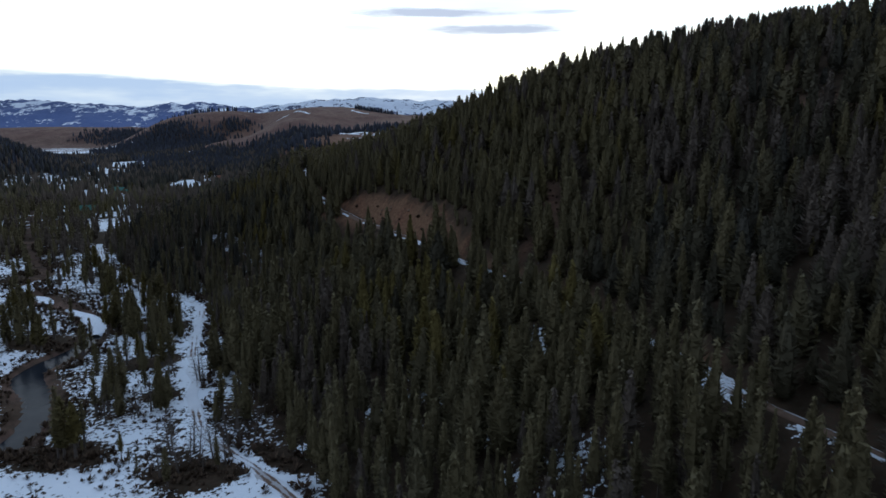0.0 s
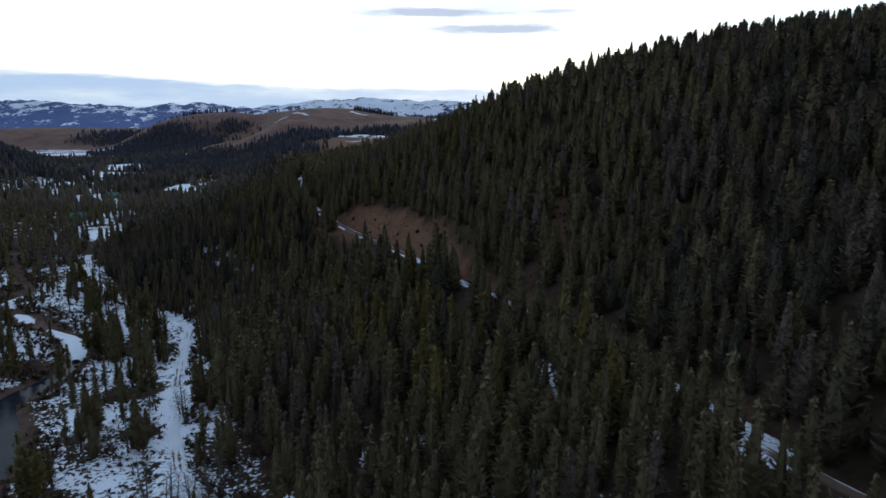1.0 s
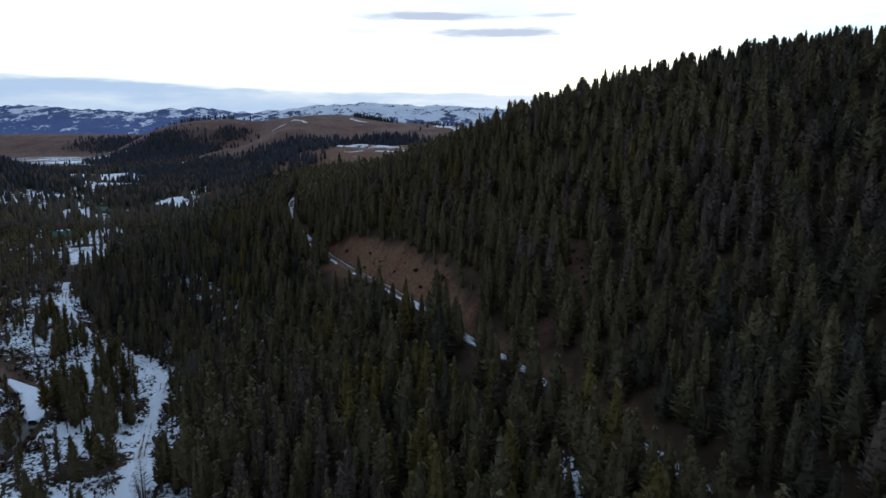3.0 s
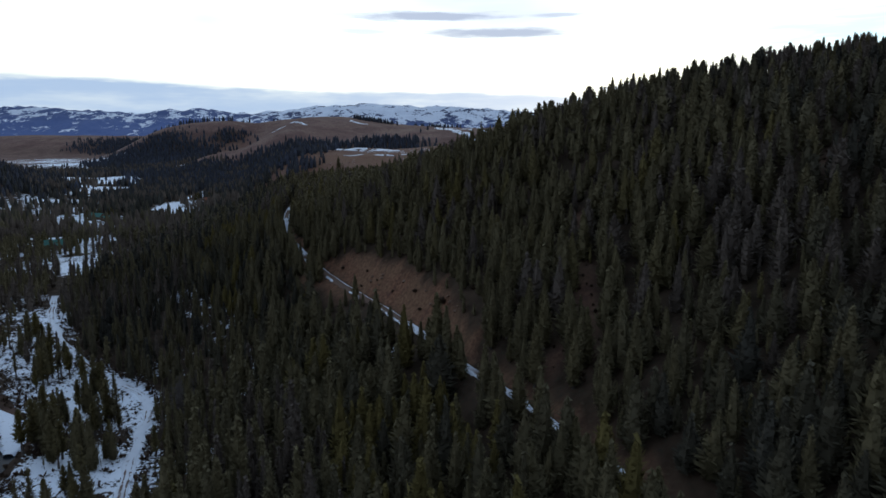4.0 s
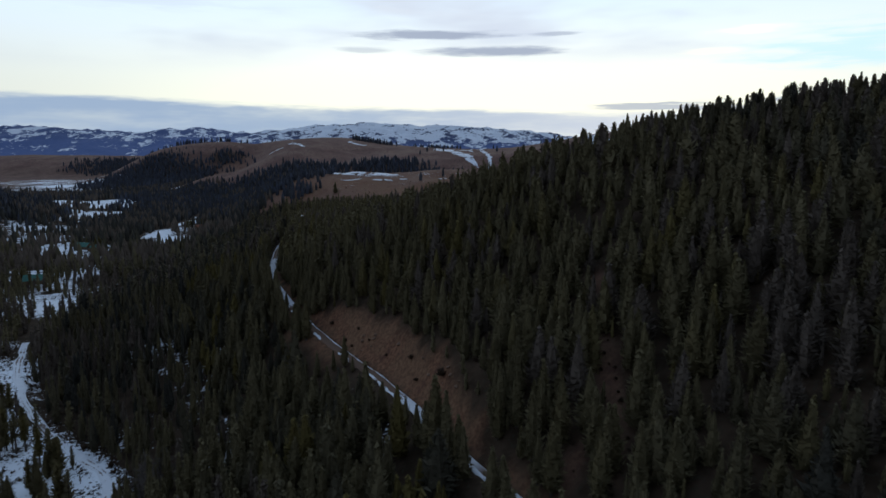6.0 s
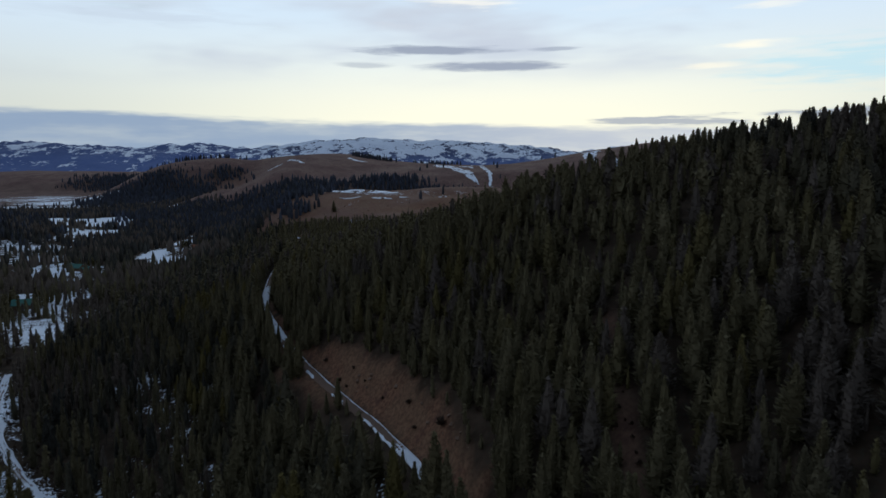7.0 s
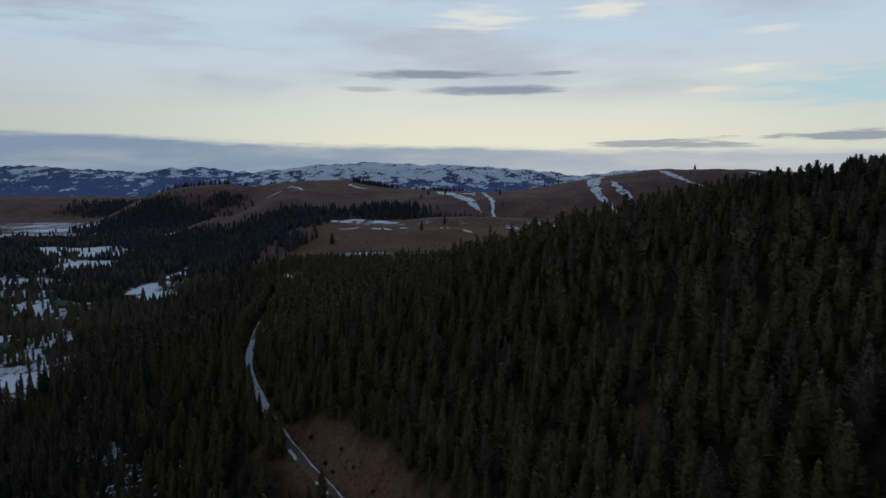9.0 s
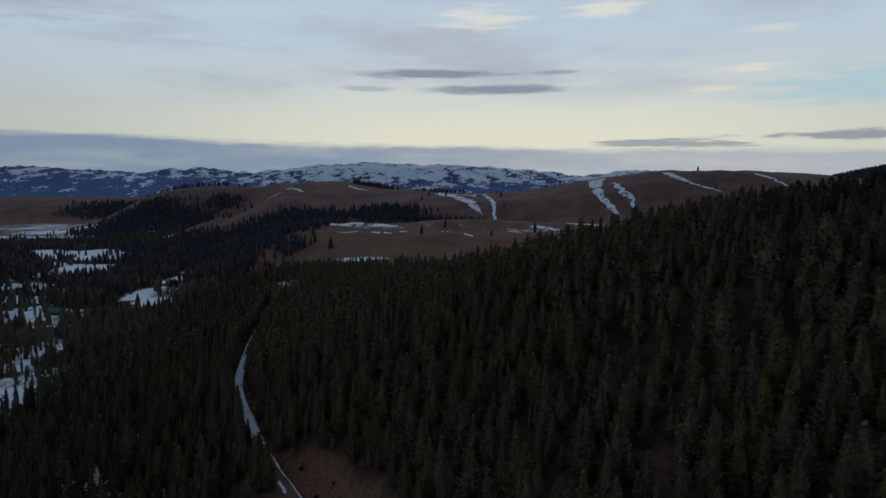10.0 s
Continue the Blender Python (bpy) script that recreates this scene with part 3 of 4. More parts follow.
def conifer(boughs, width, bare, seed, ragged=0.3, pointed=0.7, core=0.8, rings=3, slim=1.0, stem=0.0, long=1.0):
    """Crown of a conifer of height 1: small feathery sprays that clothe a cone, round a dense core. stem: thickness of a bare stem below.
    Gives vertices, triangles and which vertices are wood."""
    r = np.random.default_rng(seed)
    verts, tris, wood = [], [], []

    def reach_at(f):
        return width * (1 - f) ** pointed * (0.55 + 0.45 * min(1, f * 4)) + 0.006

    bulge = [r.uniform(0.78, 1.15) for _ in range(18)]

    def lobe(a, f):
        return bulge[int(a * 3 / math.pi) % 6 + 6 * min(2, int(f * 3))]

    for i in range(boughs):
        f = min(0.985, ((i + r.random()) / boughs) ** 1.3)
        a = i * 2.39996 + r.normal(0, 0.35)
        out, side = np.array([math.cos(a), math.sin(a), 0.0]), np.array([-math.sin(a), math.cos(a), 0.0])
        reach = reach_at(f) * lobe(a, f) * (1 - ragged * r.random() ** 2 * 0.7)
        z = bare + (1 - bare) * f
        size = (0.03 + 0.2 * reach) * r.uniform(0.75, 1.3) * long
        # boughs hang a little low down and rise towards the top
        pitch = 0.25 + 0.6 * f + r.normal(0, 0.28)
        way = out * math.cos(pitch) + np.array([0, 0, math.sin(pitch)]) + side * r.normal(0, 0.3)
        tip = out * reach * r.uniform(0.85, 1.12) + np.array([0, 0, z + size * math.sin(pitch)])
        low = tip - way * size * 1.6
        wide = (side + np.array([0, 0, r.normal(0, 0.35)])) * size * 0.42 * slim
        k = len(verts)
        verts.extend([low + wide, low - wide, tip])
        wood.extend([0] * 3)
        tris.append((k, k + 1, k + 2))
    if core:
        k = len(verts)
        for j_ring in range(rings):
            f = j_ring / rings * 0.98 + 0.01
            for j in range(5):
                a = 2 * math.pi * (j + 0.5 * r.random()) / 5
                rad = reach_at(f) * core * lobe(a, f)
                verts.append(np.array([rad * math.cos(a), rad * math.sin(a), bare + (1 - bare) * f]))
        verts.append(np.array([0, 0, 1.0]))
        wood.extend([0] * (5 * rings + 1))
        for i in range(rings - 1):
            for j in range(5):
                p, q = k + i * 5 + j, k + i * 5 + (j + 1) % 5
                tris.extend([(p, q, q + 5), (p, q + 5, p + 5)])
        last = k + (rings - 1) * 5
        tris.extend([(last + j, last + (j + 1) % 5, k + rings * 5) for j in range(5)])
    if stem:
        k = len(verts)
        for z, w in ((0.0, stem), (bare + 0.12, stem * 0.7)):
            for j in range(3):
                verts.append(np.array([w * math.cos(j * 2.094), w * math.sin(j * 2.094), z]))
        wood.extend([1] * 6)
        for j in range(3):
            p, q = k + j, k + (j + 1) % 3
            tris.extend([(p, q, q + 3), (p, q + 3, p + 3)])
    return np.array(verts, float), np.array(tris, int), np.array(wood, float)


def bare_tree(seed, limbs=34, twigs=3):
    """Leafless crown of height 1: thin limbs that rise and fork."""
    r = np.random.default_rng(seed)
    verts, tris = [], []

    def limb(a, b, w):
        axis = b - a
        side = np.array([axis[1], -axis[0], 0.0])
        side = side / (np.linalg.norm(side) + 1e-9) * w
        k = len(verts)
        verts.extend([a + side, a - side, a + (0, 0, w * 1.6), b])
        tris.extend([(k, k + 1, k + 3), (k + 1, k + 2, k + 3), (k + 2, k, k + 3)])

    for i in range(limbs):
        f = 0.2 + 0.78 * i / limbs
        ang = i * 2.4 + r.random()
        length = 0.2 * (1.05 - f) ** 0.7 * (0.6 + 0.7 * r.random())
        a = np.array([0, 0, f])
        b = a + np.array([math.cos(ang), math.sin(ang), 0.5 + 0.5 * r.random()]) * length
        limb(a, b, 0.006)
        for _ in range(twigs):
            q = a + (b - a) * (0.4 + 0.5 * r.random())
            t = ang + r.normal() * 0.8
            limb(q, q + np.array([math.cos(t), math.sin(t), 0.5 * r.random()]) * length * 0.6, 0.004)
    return np.array(verts, float), np.array(tris, int)


def trunk_mesh(sides=6, rings=5, base=0.016):
    f = np.linspace(0, 1, rings)
    a = np.linspace(0, 2 * math.pi, sides, endpoint=False)
    rad = base * (1 - f) ** 0.8 + 0.002 + 0.008 * np.exp(-f * 30)
    v = np.stack([np.outer(rad, np.cos(a)), np.outer(rad, np.sin(a)), np.repeat(f[:, None] * 0.98, sides, 1)], -1).reshape(-1, 3)
    tri = []
    for i in range(rings - 1):
        for j in range(sides):
            p, q = i * sides + j, i * sides + (j + 1) % sides
            tri += [(p, q, q + sides), (p, q + sides, p + sides)]
    return v, np.array(tri)


def tree_sites(x0, x1, y0, y1, gap, density, seed):
    """Jittered grid of tree places, thinned by a density in the plan."""
    r = np.random.default_rng(seed)
    x, y = np.meshgrid(np.arange(x0, x1, gap), np.arange(y0, y1, gap))
    x = (x + r.uniform(-0.48, 0.48, x.shape) * gap).ravel()
    y = (y + r.uniform(-0.48, 0.48, y.shape) * gap).ravel()
    keep = r.random(x.shape) < density(x, y)
    return x[keep], y[keep]


def clear_of_ways(x, y):
    u = x - np.interp(y, UPPER_C[:, 0], UPPER_C[:, 1])
    out = (u > -4.0 + 1.2 * (y > 350)) & (u < 4.6 - 1.4 * (y > 420)) & (y < 560)
    out |= off_line(x, y, LOWER_C[::2]) < 3.8
    out |= off_line(x, y, CREEK_C[::2]) < creek_half(y) + 2.5
    return ~out


def upper_offset(x, y):
    return x - np.interp(y, UPPER_C[:, 0], UPPER_C[:, 1])


def open_floor(x, y):
    """Clearings in the valley wood."""
    return spots(x, y, (-640, 1180, 65, 75, 0, 1), (-560, 1200, 65, 85, 0, 1), (-500, 1055, 50, 80, 0, 0.95), (-520, 870, 100, 90, 0, 0.55), (-327, 845, 20, 52, 0, 0.9), (-292, 800, 20, 38, 0, 0.9), (-335, 950, 18, 58, 0, 0.85), (-348, 1030, 20, 34, 0, 0.85), (-300, 555, 50, 45, 0, 0.15), (-1090, 1980, 270, 180, -30, 0.97), (-940, 1740, 190, 105, 0, 0.96), (-700, 1270, 90, 75, -35, 0.98), (-615, 1270, 66, 66, 0, 0.97), (-314, 865, 42, 98, 0, 0.74), (-365, 740, 55, 55, 0, 0.3), (-253, 515, 26, 38, 0, 0.3), (-600, 1175, 95, 60, 0, 0.97), (-890, 1590, 210, 120, 0, 0.97))


def slope_density(x, y):
    z = ground(x, y)
    d = 0.98 * ease(x - toe(y), -10, -3)
    d = d * (1 - 0.95 * np.minimum(1, 1.3 * glade(x, y))) * (1 - 0.65 * clearing(x, y))
    d = d * (1 - np.minimum(1, 1.2 * screeness(x, y)))
    d = d * (1 - (0.42 + 0.28 * ease(y, 280, 292) + 0.4 * (y < 284) * ease(rough_field(x, y, 13, 87), 0.5, 0.65)) * ease(upper_offset(x, y), -20, -13) * (upper_offset(x, y) < 0) * ease(y, 172, 190) * (1 - ease(y, 332, 342)))
    d = d * (1 - 0.97 * lump(x, y, -124, 640, 17, 32, 10, 4))
    return d * clear_of_ways(x, y) * (1 - ease(y + 1.6 * np.minimum(x + 110, 0), 700, 780))


def floor_density(x, y):
    z = ground(x, y)
    snow = snow_cover(x, y, z)
    d = (0.4 * ease(y, 285, 310) + 0.55 * ease(y, 360, 440) - 0.2 * ease(y, 600, 700)) * (1 - ease(y - 180 * (x < -560), 1350, 1500)) * (1 - np.where(y < 640, 0.6, 0.7) * ease(snow, 0.25, 0.55) - 0.29 * ease(snow, 0.7, 0.9))
    return d * (1 - open_floor(x, y) * ease(rough_field(x, y, 22, 85), 0.15, 0.4)) * (1 - ease(x - toe(y), -10, -3)) * clear_of_ways(x, y)


def far_density(x, y):
    d = far_woods(x, y) * (1 - 0.8 * ease(snow_cover(x, y, ground(x, y)), 0.5, 0.7))
    return np.maximum(d, 0.0013 * (y > 780) * (x > -260))


class Forest:
    """Many trees joined into one mesh of kind stuff."""

    def __init__(self, kinds):
        self.kinds, self.v, self.t, self.tint, self.count = kinds, [], [], [], 0

    def plant(self, x, y, height, tint, seed):
        r = np.random.default_rng(seed)
        z = ground(x, y) - 0.3
        which = r.integers(0, len(self.kinds), len(x))
        for k, (v, t, wood) in enumerate(self.kinds):
            sel = np.flatnonzero(which == k)
            if not len(sel):
                continue
            a = r.random(len(sel)) * 6.283
            h, w = height[sel], height[sel] * r.uniform(0.8, 1.25, len(sel))
            c, s = np.cos(a)[:, None], np.sin(a)[:, None]
            lean = r.normal(0, 0.015, (len(sel), 2))
            px = (v[None, :, 0] * c - v[None, :, 1] * s) * w[:, None] + x[sel][:, None] + lean[:, :1] * v[None, :, 2] * h[:, None]
            py = (v[None, :, 0] * s + v[None, :, 1] * c) * w[:, None] + y[sel][:, None] + lean[:, 1:] * v[None, :, 2] * h[:, None]
            pz = v[None, :, 2] * h[:, None] + z[sel][:, None]
            self.v.append(np.stack([px, py, pz], -1).reshape(-1, 3))
            self.t.append((t[None] + (np.arange(len(sel)) * len(v))[:, None, None] + self.count).reshape(-1, 3))
            self.tint.append(np.where(wood[None] > 0, 1.0, tint[sel][:, None]).ravel())
            self.count += len(sel) * len(v)

    def finish(self, name, label, mat=FOLIAGE):
        ob = new(name, mesh_of(name, np.vstack(self.v), np.vstack(self.t), mat, {"tint": np.concatenate(self.tint)}))
        return tagged(ob, label, "forest", kind="stuff")


def tints(x, y, seed, olive=0.35, grey=0.08):
    r = np.random.default_rng(seed)
    t = r.uniform(0, 0.45, len(x)) + olive * rough_field(x, y, 55, 13) * (r.random(len(x)) < 0.7)
    t = np.minimum(t, 0.78)
    g = r.random(len(x)) < grey * (0.3 + 2 * ease(rough_field(x, y, 35, 17), 0.45, 0.8))
    return np.where(g, 1.0, t)


NARROW = [conifer(300, w, b, 30 + i, 0.35, p + 0.12, stem=0.012, core=0.52, rings=4) for i, (w, b, p) in enumerate(((0.16, 0.16, 0.7), (0.145, 0.24, 0.6), (0.175, 0.1, 0.8), (0.135, 0.34, 0.5), (0.155, 0.2, 0.65), (0.17, 0.14, 0.55)))]
BROAD = [conifer(360, 1.32 * w, b, 40 + i, 0.35, p + 0.12, core=0.56, rings=4) for i, (w, b, p) in enumerate(((0.21, 0.03, 0.75), (0.19, 0.05, 0.65), (0.225, 0.02, 0.8), (0.175, 0.08, 0.6), (0.2, 0.04, 0.65), (0.215, 0.06, 0.55)))]
MEDIUM = [conifer(200, 1.15 * w, b, 45 + i, 0.5, p, slim=1.2, long=1.1, core=0.55, rings=4) for i, (w, b, p) in enumerate(((0.2, 0.08, 0.65), (0.18, 0.12, 0.55), (0.22, 0.05, 0.7), (0.2, 0.2, 0.4), (0.22, 0.25, 0.36)))]
LITE = [conifer(48, w, b, 50 + i, 0.4, p, slim=1.8, long=1.5, core=0.5) for i, (w, b, p) in enumerate(((0.23, 0.04, 0.75), (0.2, 0.1, 0.6), (0.22, 0.12, 0.5)))]
TINY = [conifer(8, w, 0.02, 70 + i, 0.3, 0.75, core=0.95, rings=2, slim=2.2, long=2.0) for i, w in enumerate((0.3, 0.25, 0.27))]


def in_view_plan(x, y):
    return (x < 15 + 0.7 * y) & (x > -0.7 * y - 10) & (upper_offset(x, y) < np.where(y < 450, 225, 330))


lx, ly = tree_sites(-260, 200, 70, 990, 4.6, lambda x, y: slope_density(x, y) * (upper_offset(x, y) < 0) * in_view_plan(x, y), 1)
hx, hy = tree_sites(-150, 340, 70, 790, 5.2, lambda x, y: slope_density(x, y) * (0.88 + 0.12 * ease(y, 220, 300)) * (upper_offset(x, y) > 0) * in_view_plan(x, y), 2)
lh = rng.uniform(11, 18, len(lx)) * (1 - 0.2 * ease(ly, 240, 330)) * (0.85 + 0.3 * rough_field(lx, ly, 50, 15)) * rng.choice((0.68, 0.85, 0.95, 1.0, 1.05, 1.15, 1.32), len(lx))
hh = rng.uniform(9, 13.5, len(hx)) * (1.42 - 0.42 * ease(hy, 215, 350) - 0.2 * ease(hy, 420, 520)) * (0.85 + 0.3 * rough_field(hx, hy, 50, 15)) * rng.choice((0.55, 0.75, 0.9, 1.0, 1.0, 1.1, 1.25), len(hx))
hh = np.minimum(hh, 16.5 - 5.5 * ease(upper_offset(hx, hy), 100, 160) - 1.8 * ease(upper_offset(hx, hy), 165, 200) + rng.uniform(-1, 1, len(hx)))
lt, ht = tints(lx, ly, 2, 0.75, 0.2), tints(hx, hy, 3, 0.35, 0.2)
lt = np.where(lt < 0.9, lt - 0.4 - 0.5 * np.maximum(ease(upper_offset(lx, ly), -75, -30) * ease(ly, 150, 220), 1.3 * ease(ly, 250, 330)) * (rng.random(len(lx)) < 0.8), lt)
# less lit near and right-hand trees are darkened through their tint
ht = np.where(ht < 0.9, ht - 0.85 * np.maximum(1 - ease(hy, 190, 235), ease(hx, 60, 115)) * (rng.random(len(hx)) < 0.8), ht)
lh = lh * (1 - 0.15 * ease(ly, 480, 560))
lh = lh * np.where((np.abs(upper_offset(lx, ly)) < 14) & (ly > 258) & (ly < 350), 0.78, 1.0)
# trees along the upper road are things of their own, the rest is forest
l_own = (np.abs(upper_offset(lx, ly)) < 11) & (ly > 190) & (ly < 400)
h_own = (np.abs(upper_offset(hx, hy)) < 19) & (hy > 190) & (hy < 400)
forest = Forest(NARROW)
near_top = (upper_offset(lx, ly) > -48) & (ly > 130)
pick = (ly < 480) & ~l_own & ~near_top
forest.plant(lx[pick], ly[pick], lh[pick], lt[pick], 5)
forest.kinds = BROAD
pick = (ly < 480) & ~l_own & near_top
forest.plant(lx[pick], ly[pick], lh[pick] * 0.95, lt[pick] * 0.8, 15)
forest.finish("lower_slope_forest", "dense olive and dark green pines on the lower slope")
forest = Forest(BROAD)
high = upper_offset(hx, hy) > 80
pick = (hy < 400) & ~h_own & ~high
forest.plant(hx[pick], hy[pick], hh[pick], ht[pick], 6)
forest.kinds = MEDIUM
pick = (hy < 400) & ~h_own & high
forest.plant(hx[pick], hy[pick], hh[pick], ht[pick], 16)
ux, uy = tree_sites(-150, 340, 90, 470, 6.2, lambda x, y: slope_density(x, y) * (upper_offset(x, y) > 8) * in_view_plan(x, y), 31)
YOUNG = len(ux)
forest.kinds = LITE
forest.plant(ux, uy, rng.uniform(3.5, 7, YOUNG), tints(ux, uy, 32, 0.3, 0.12), 33)
forest.finish("ridge_forest", "dense dark green firs climbing the steep ridge")
forest = Forest(LITE)
for x, y, h, t, k, far in ((lx, ly, lh, lt, 11, 480), (hx, hy, hh, ht, 12, 400)):
    pick = y >= far
    forest.plant(x[pick], y[pick], h[pick], t[pick], k)
rx, ry = tree_sites(-30, 230, -110, 72, 5.4, slope_density, 34)
forest.plant(rx, ry, rng.uniform(10, 16, len(rx)), tints(rx, ry, 35, 0.4, 0.1), 36)
fx, fy = tree_sites(-1250, -90, 320, 1680, 6.2, lambda x, y: floor_density(x, y) * (x > -0.72 * y - 10), 3)
fh, ft = rng.uniform(8, 15, len(fx)), tints(fx, fy, 4, 0.3, 0.4)
# tint turns bluer with distance, standing in for haze
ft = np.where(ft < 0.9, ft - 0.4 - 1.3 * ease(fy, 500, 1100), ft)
pick = fy < 650
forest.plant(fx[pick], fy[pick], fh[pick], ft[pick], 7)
forest.finish("valley_forest", "conifer wood on the valley floor among snow patches")
forest = Forest(TINY)
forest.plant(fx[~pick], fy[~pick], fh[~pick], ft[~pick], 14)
wx, wy = tree_sites(-1500, 1800, 700, 2500, 6.4, lambda x, y: far_density(x, y) * ((y > 900) | (x < -560)) * (np.abs(x) < 0.72 * y + 10), 8)
# the whole far wood is pushed to the haze-blue tone
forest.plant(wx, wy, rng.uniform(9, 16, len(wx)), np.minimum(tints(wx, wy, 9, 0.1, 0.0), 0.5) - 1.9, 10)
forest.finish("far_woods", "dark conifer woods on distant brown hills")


# ---- single trees: each a thing with a trunk and a crown ----
def crown_mesh(name, shape, tint):
    v, t = shape[:2]
    return mesh_of(name, v, t, FOLIAGE, {"tint": np.full(len(v), tint)})


TRUNK = mesh_of("trunk", *trunk_mesh(), BARK)
FIRS = [crown_mesh("crown", conifer(520, 1.1 * w, b, 90 + i, 0.45, p, long=0.85, core=0.55, rings=4), tint) for i, (w, b, p, tint) in enumerate(((0.2, 0.05, 0.7, 0.1), (0.18, 0.07, 0.6, 0.3), (0.22, 0.03, 0.75, 0.2), (0.19, 0.08, 0.65, 0.45)))]
PINES = [crown_mesh("crown", conifer(380, w, b, 110 + i, 0.65, p, long=0.95, core=0.25, rings=4), tint) for i, (w, b, p, tint) in enumerate(((0.17, 0.22, 0.45, 0.55), (0.15, 0.32, 0.5, 0.7), (0.16, 0.18, 0.55, 0.4)))]
SPARSE = [crown_mesh("crown", conifer(240, w, b, 130 + i, 0.9, p, long=0.9, core=0), tint) for i, (w, b, p, tint) in enumerate(((0.13, 0.25, 0.6, 0.3), (0.11, 0.35, 0.5, 0.5)))]
BARES = [mesh_of("crown", *bare_tree(150 + i), BARK) for i in range(3)]


def tree(name, x, y, height, crown, label, category, group, wide=1.0, lean=0.0, turn=None):
    root = tagged(new(name), label, category, group)
    a = random.uniform(0, 360) if turn is None else turn
    z = float(ground(x, y)) - 0.25
    root.matrix_world = pose(x, y, z, lean, random.uniform(-1, 1) * lean, a) @ Matrix.Diagonal((height * wide, height * wide, height, 1))
    for part_name, me in (("trunk", TRUNK), ("crown", crown)):
        part_ob = new(part_name, me)
        part_ob.parent = root
    return root


for x, y, h in zip(lx[l_own], ly[l_own], lh[l_own]):
    tree("fir_tree", x, y, h, random.choice(FIRS), "dark green fir standing beside the cut road", "tree", "roadside firs")
for x, y, h in zip(hx[h_own], hy[h_own], hh[h_own]):
    tree("fir_tree", x, y, h, random.choice(FIRS), "broad dark green fir above the road bank", "tree", "bank firs", 1.05)

for x, y, h in ((-33, 288, 12), (-18, 270, 13), (-5, 249, 14), (3, 237, 14.5), (12, 218, 14)):
    tree("fir_tree", x, y, h, random.choice(FIRS), "dark green fir standing beside the cut road", "tree", "roadside firs", 1.15)

for y in np.arange(150, 254, 2.9):
    x = float(np.interp(y, UPPER_C[:, 0], UPPER_C[:, 1])) - random.uniform(4.2, 7.0)
    if random.random() < (0.65 if y < 195 else 0.25):
        tree("fir_tree", x, float(y), random.uniform(9.5, 15), random.choice(FIRS), "dark green fir standing beside the cut road", "tree", "roadside firs", 1.2)

row = []
for y in np.arange(440, 690, 3.2):
    x = float(np.interp(y, UPPER_C[:, 0], UPPER_C[:, 1])) - random.uniform(4.0, 8.0)
    row.append((x, float(y), random.uniform(8.5, 13)))
    for _ in range(2 if 515 < y < 602 else 0):
        row.append((float(np.interp(y, UPPER_C[:, 0], UPPER_C[:, 1])) + random.uniform(2.6, 9.0), float(y) + random.uniform(0, 3), random.uniform(9, 12.5)))
    if y > 488:
        row.append((float(np.interp(y, UPPER_C[:, 0], UPPER_C[:, 1])) + random.uniform(2.8, 6.0), float(y) + 1, random.uniform(9, 12)))
        row.append((float(np.interp(y, UPPER_C[:, 0], UPPER_C[:, 1])) + random.uniform(2.6, 5.0), float(y) + 2.4, random.uniform(9, 12)))
row = np.array([r for r in row if not 604 < r[1] < 672])
forest = Forest(LITE)
forest.plant(row[:, 0], row[:, 1], row[:, 2], tints(row[:, 0], row[:, 1], 61, 0.3, 0.05), 62)
forest.finish("road_edge_forest", "dark green firs lining the far stretch of road")

for y in np.arange(336, 425, 2.4):
    x = float(np.interp(y, UPPER_C[:, 0], UPPER_C[:, 1])) - random.uniform(4.2, 9.5)
    tree("fir_tree", x, float(y), random.uniform(11, 16), random.choice(FIRS), "dark green fir standing beside the cut road", "tree", "roadside firs", 1.15)
for y in np.arange(354, 478, 2.3):
    x = float(np.interp(y, UPPER_C[:, 0], UPPER_C[:, 1])) + random.uniform(3.6, 8.5)
    tree("fir_tree", x, float(y), random.uniform(8.5, 13.5), random.choice(FIRS), "broad dark green fir above the road bank", "tree", "bank firs", 1.2)

# clumps of trees in the snowy meadow: x, y, spread, count
CLUMPS = ((-91, 155, 6, 6), (-92, 178, 5, 3), (-98, 187, 4, 3), (-80, 181, 4, 2), (-99, 216, 8, 7), (-110, 239, 8, 7), (-98, 246, 5, 4), (-123, 255, 9, 9), (-126, 221, 6, 4), (-152, 234, 11, 10), (-160, 308, 9, 8), (-128, 297, 7, 6), (-107, 262, 5, 4), (-70, 209, 6, 7), (-54, 171, 6, 5), (-184, 345, 10, 9), (-178, 258, 12, 10), (-222, 300, 12, 10), (-127, 274, 8, 8), (-152, 313, 8, 6), (-112, 268, 4, 4))
for cx, cy, r, count in CLUMPS:
    for _ in range(int(count * 1.35)):
        a, d = random.uniform(0, 6.283), 1.25 * r * math.sqrt(random.random())
        x, y = cx + d * math.cos(a), cy + d * math.sin(a)
        if not clear_of_ways(np.array([x]), np.array([y]))[0]:
            continue
        pick, h = random.random(), random.uniform(8.5, 17)
        if pick < 0.42:
            tree("pine_tree", x, y, h, random.choice(PINES), "olive-green pine growing out of patchy snow", "tree", "meadow pines", 1.3)
        elif pick < 0.68:
            tree("fir_tree", x, y, h, random.choice(FIRS), "small dark fir growing out of patchy snow", "tree", "meadow firs", 1.05)
        else:
            tree("thin_pine", x, y, h, random.choice(SPARSE), "thin sparse pine with a see-through crown", "tree", "sparse pines", 1.25)
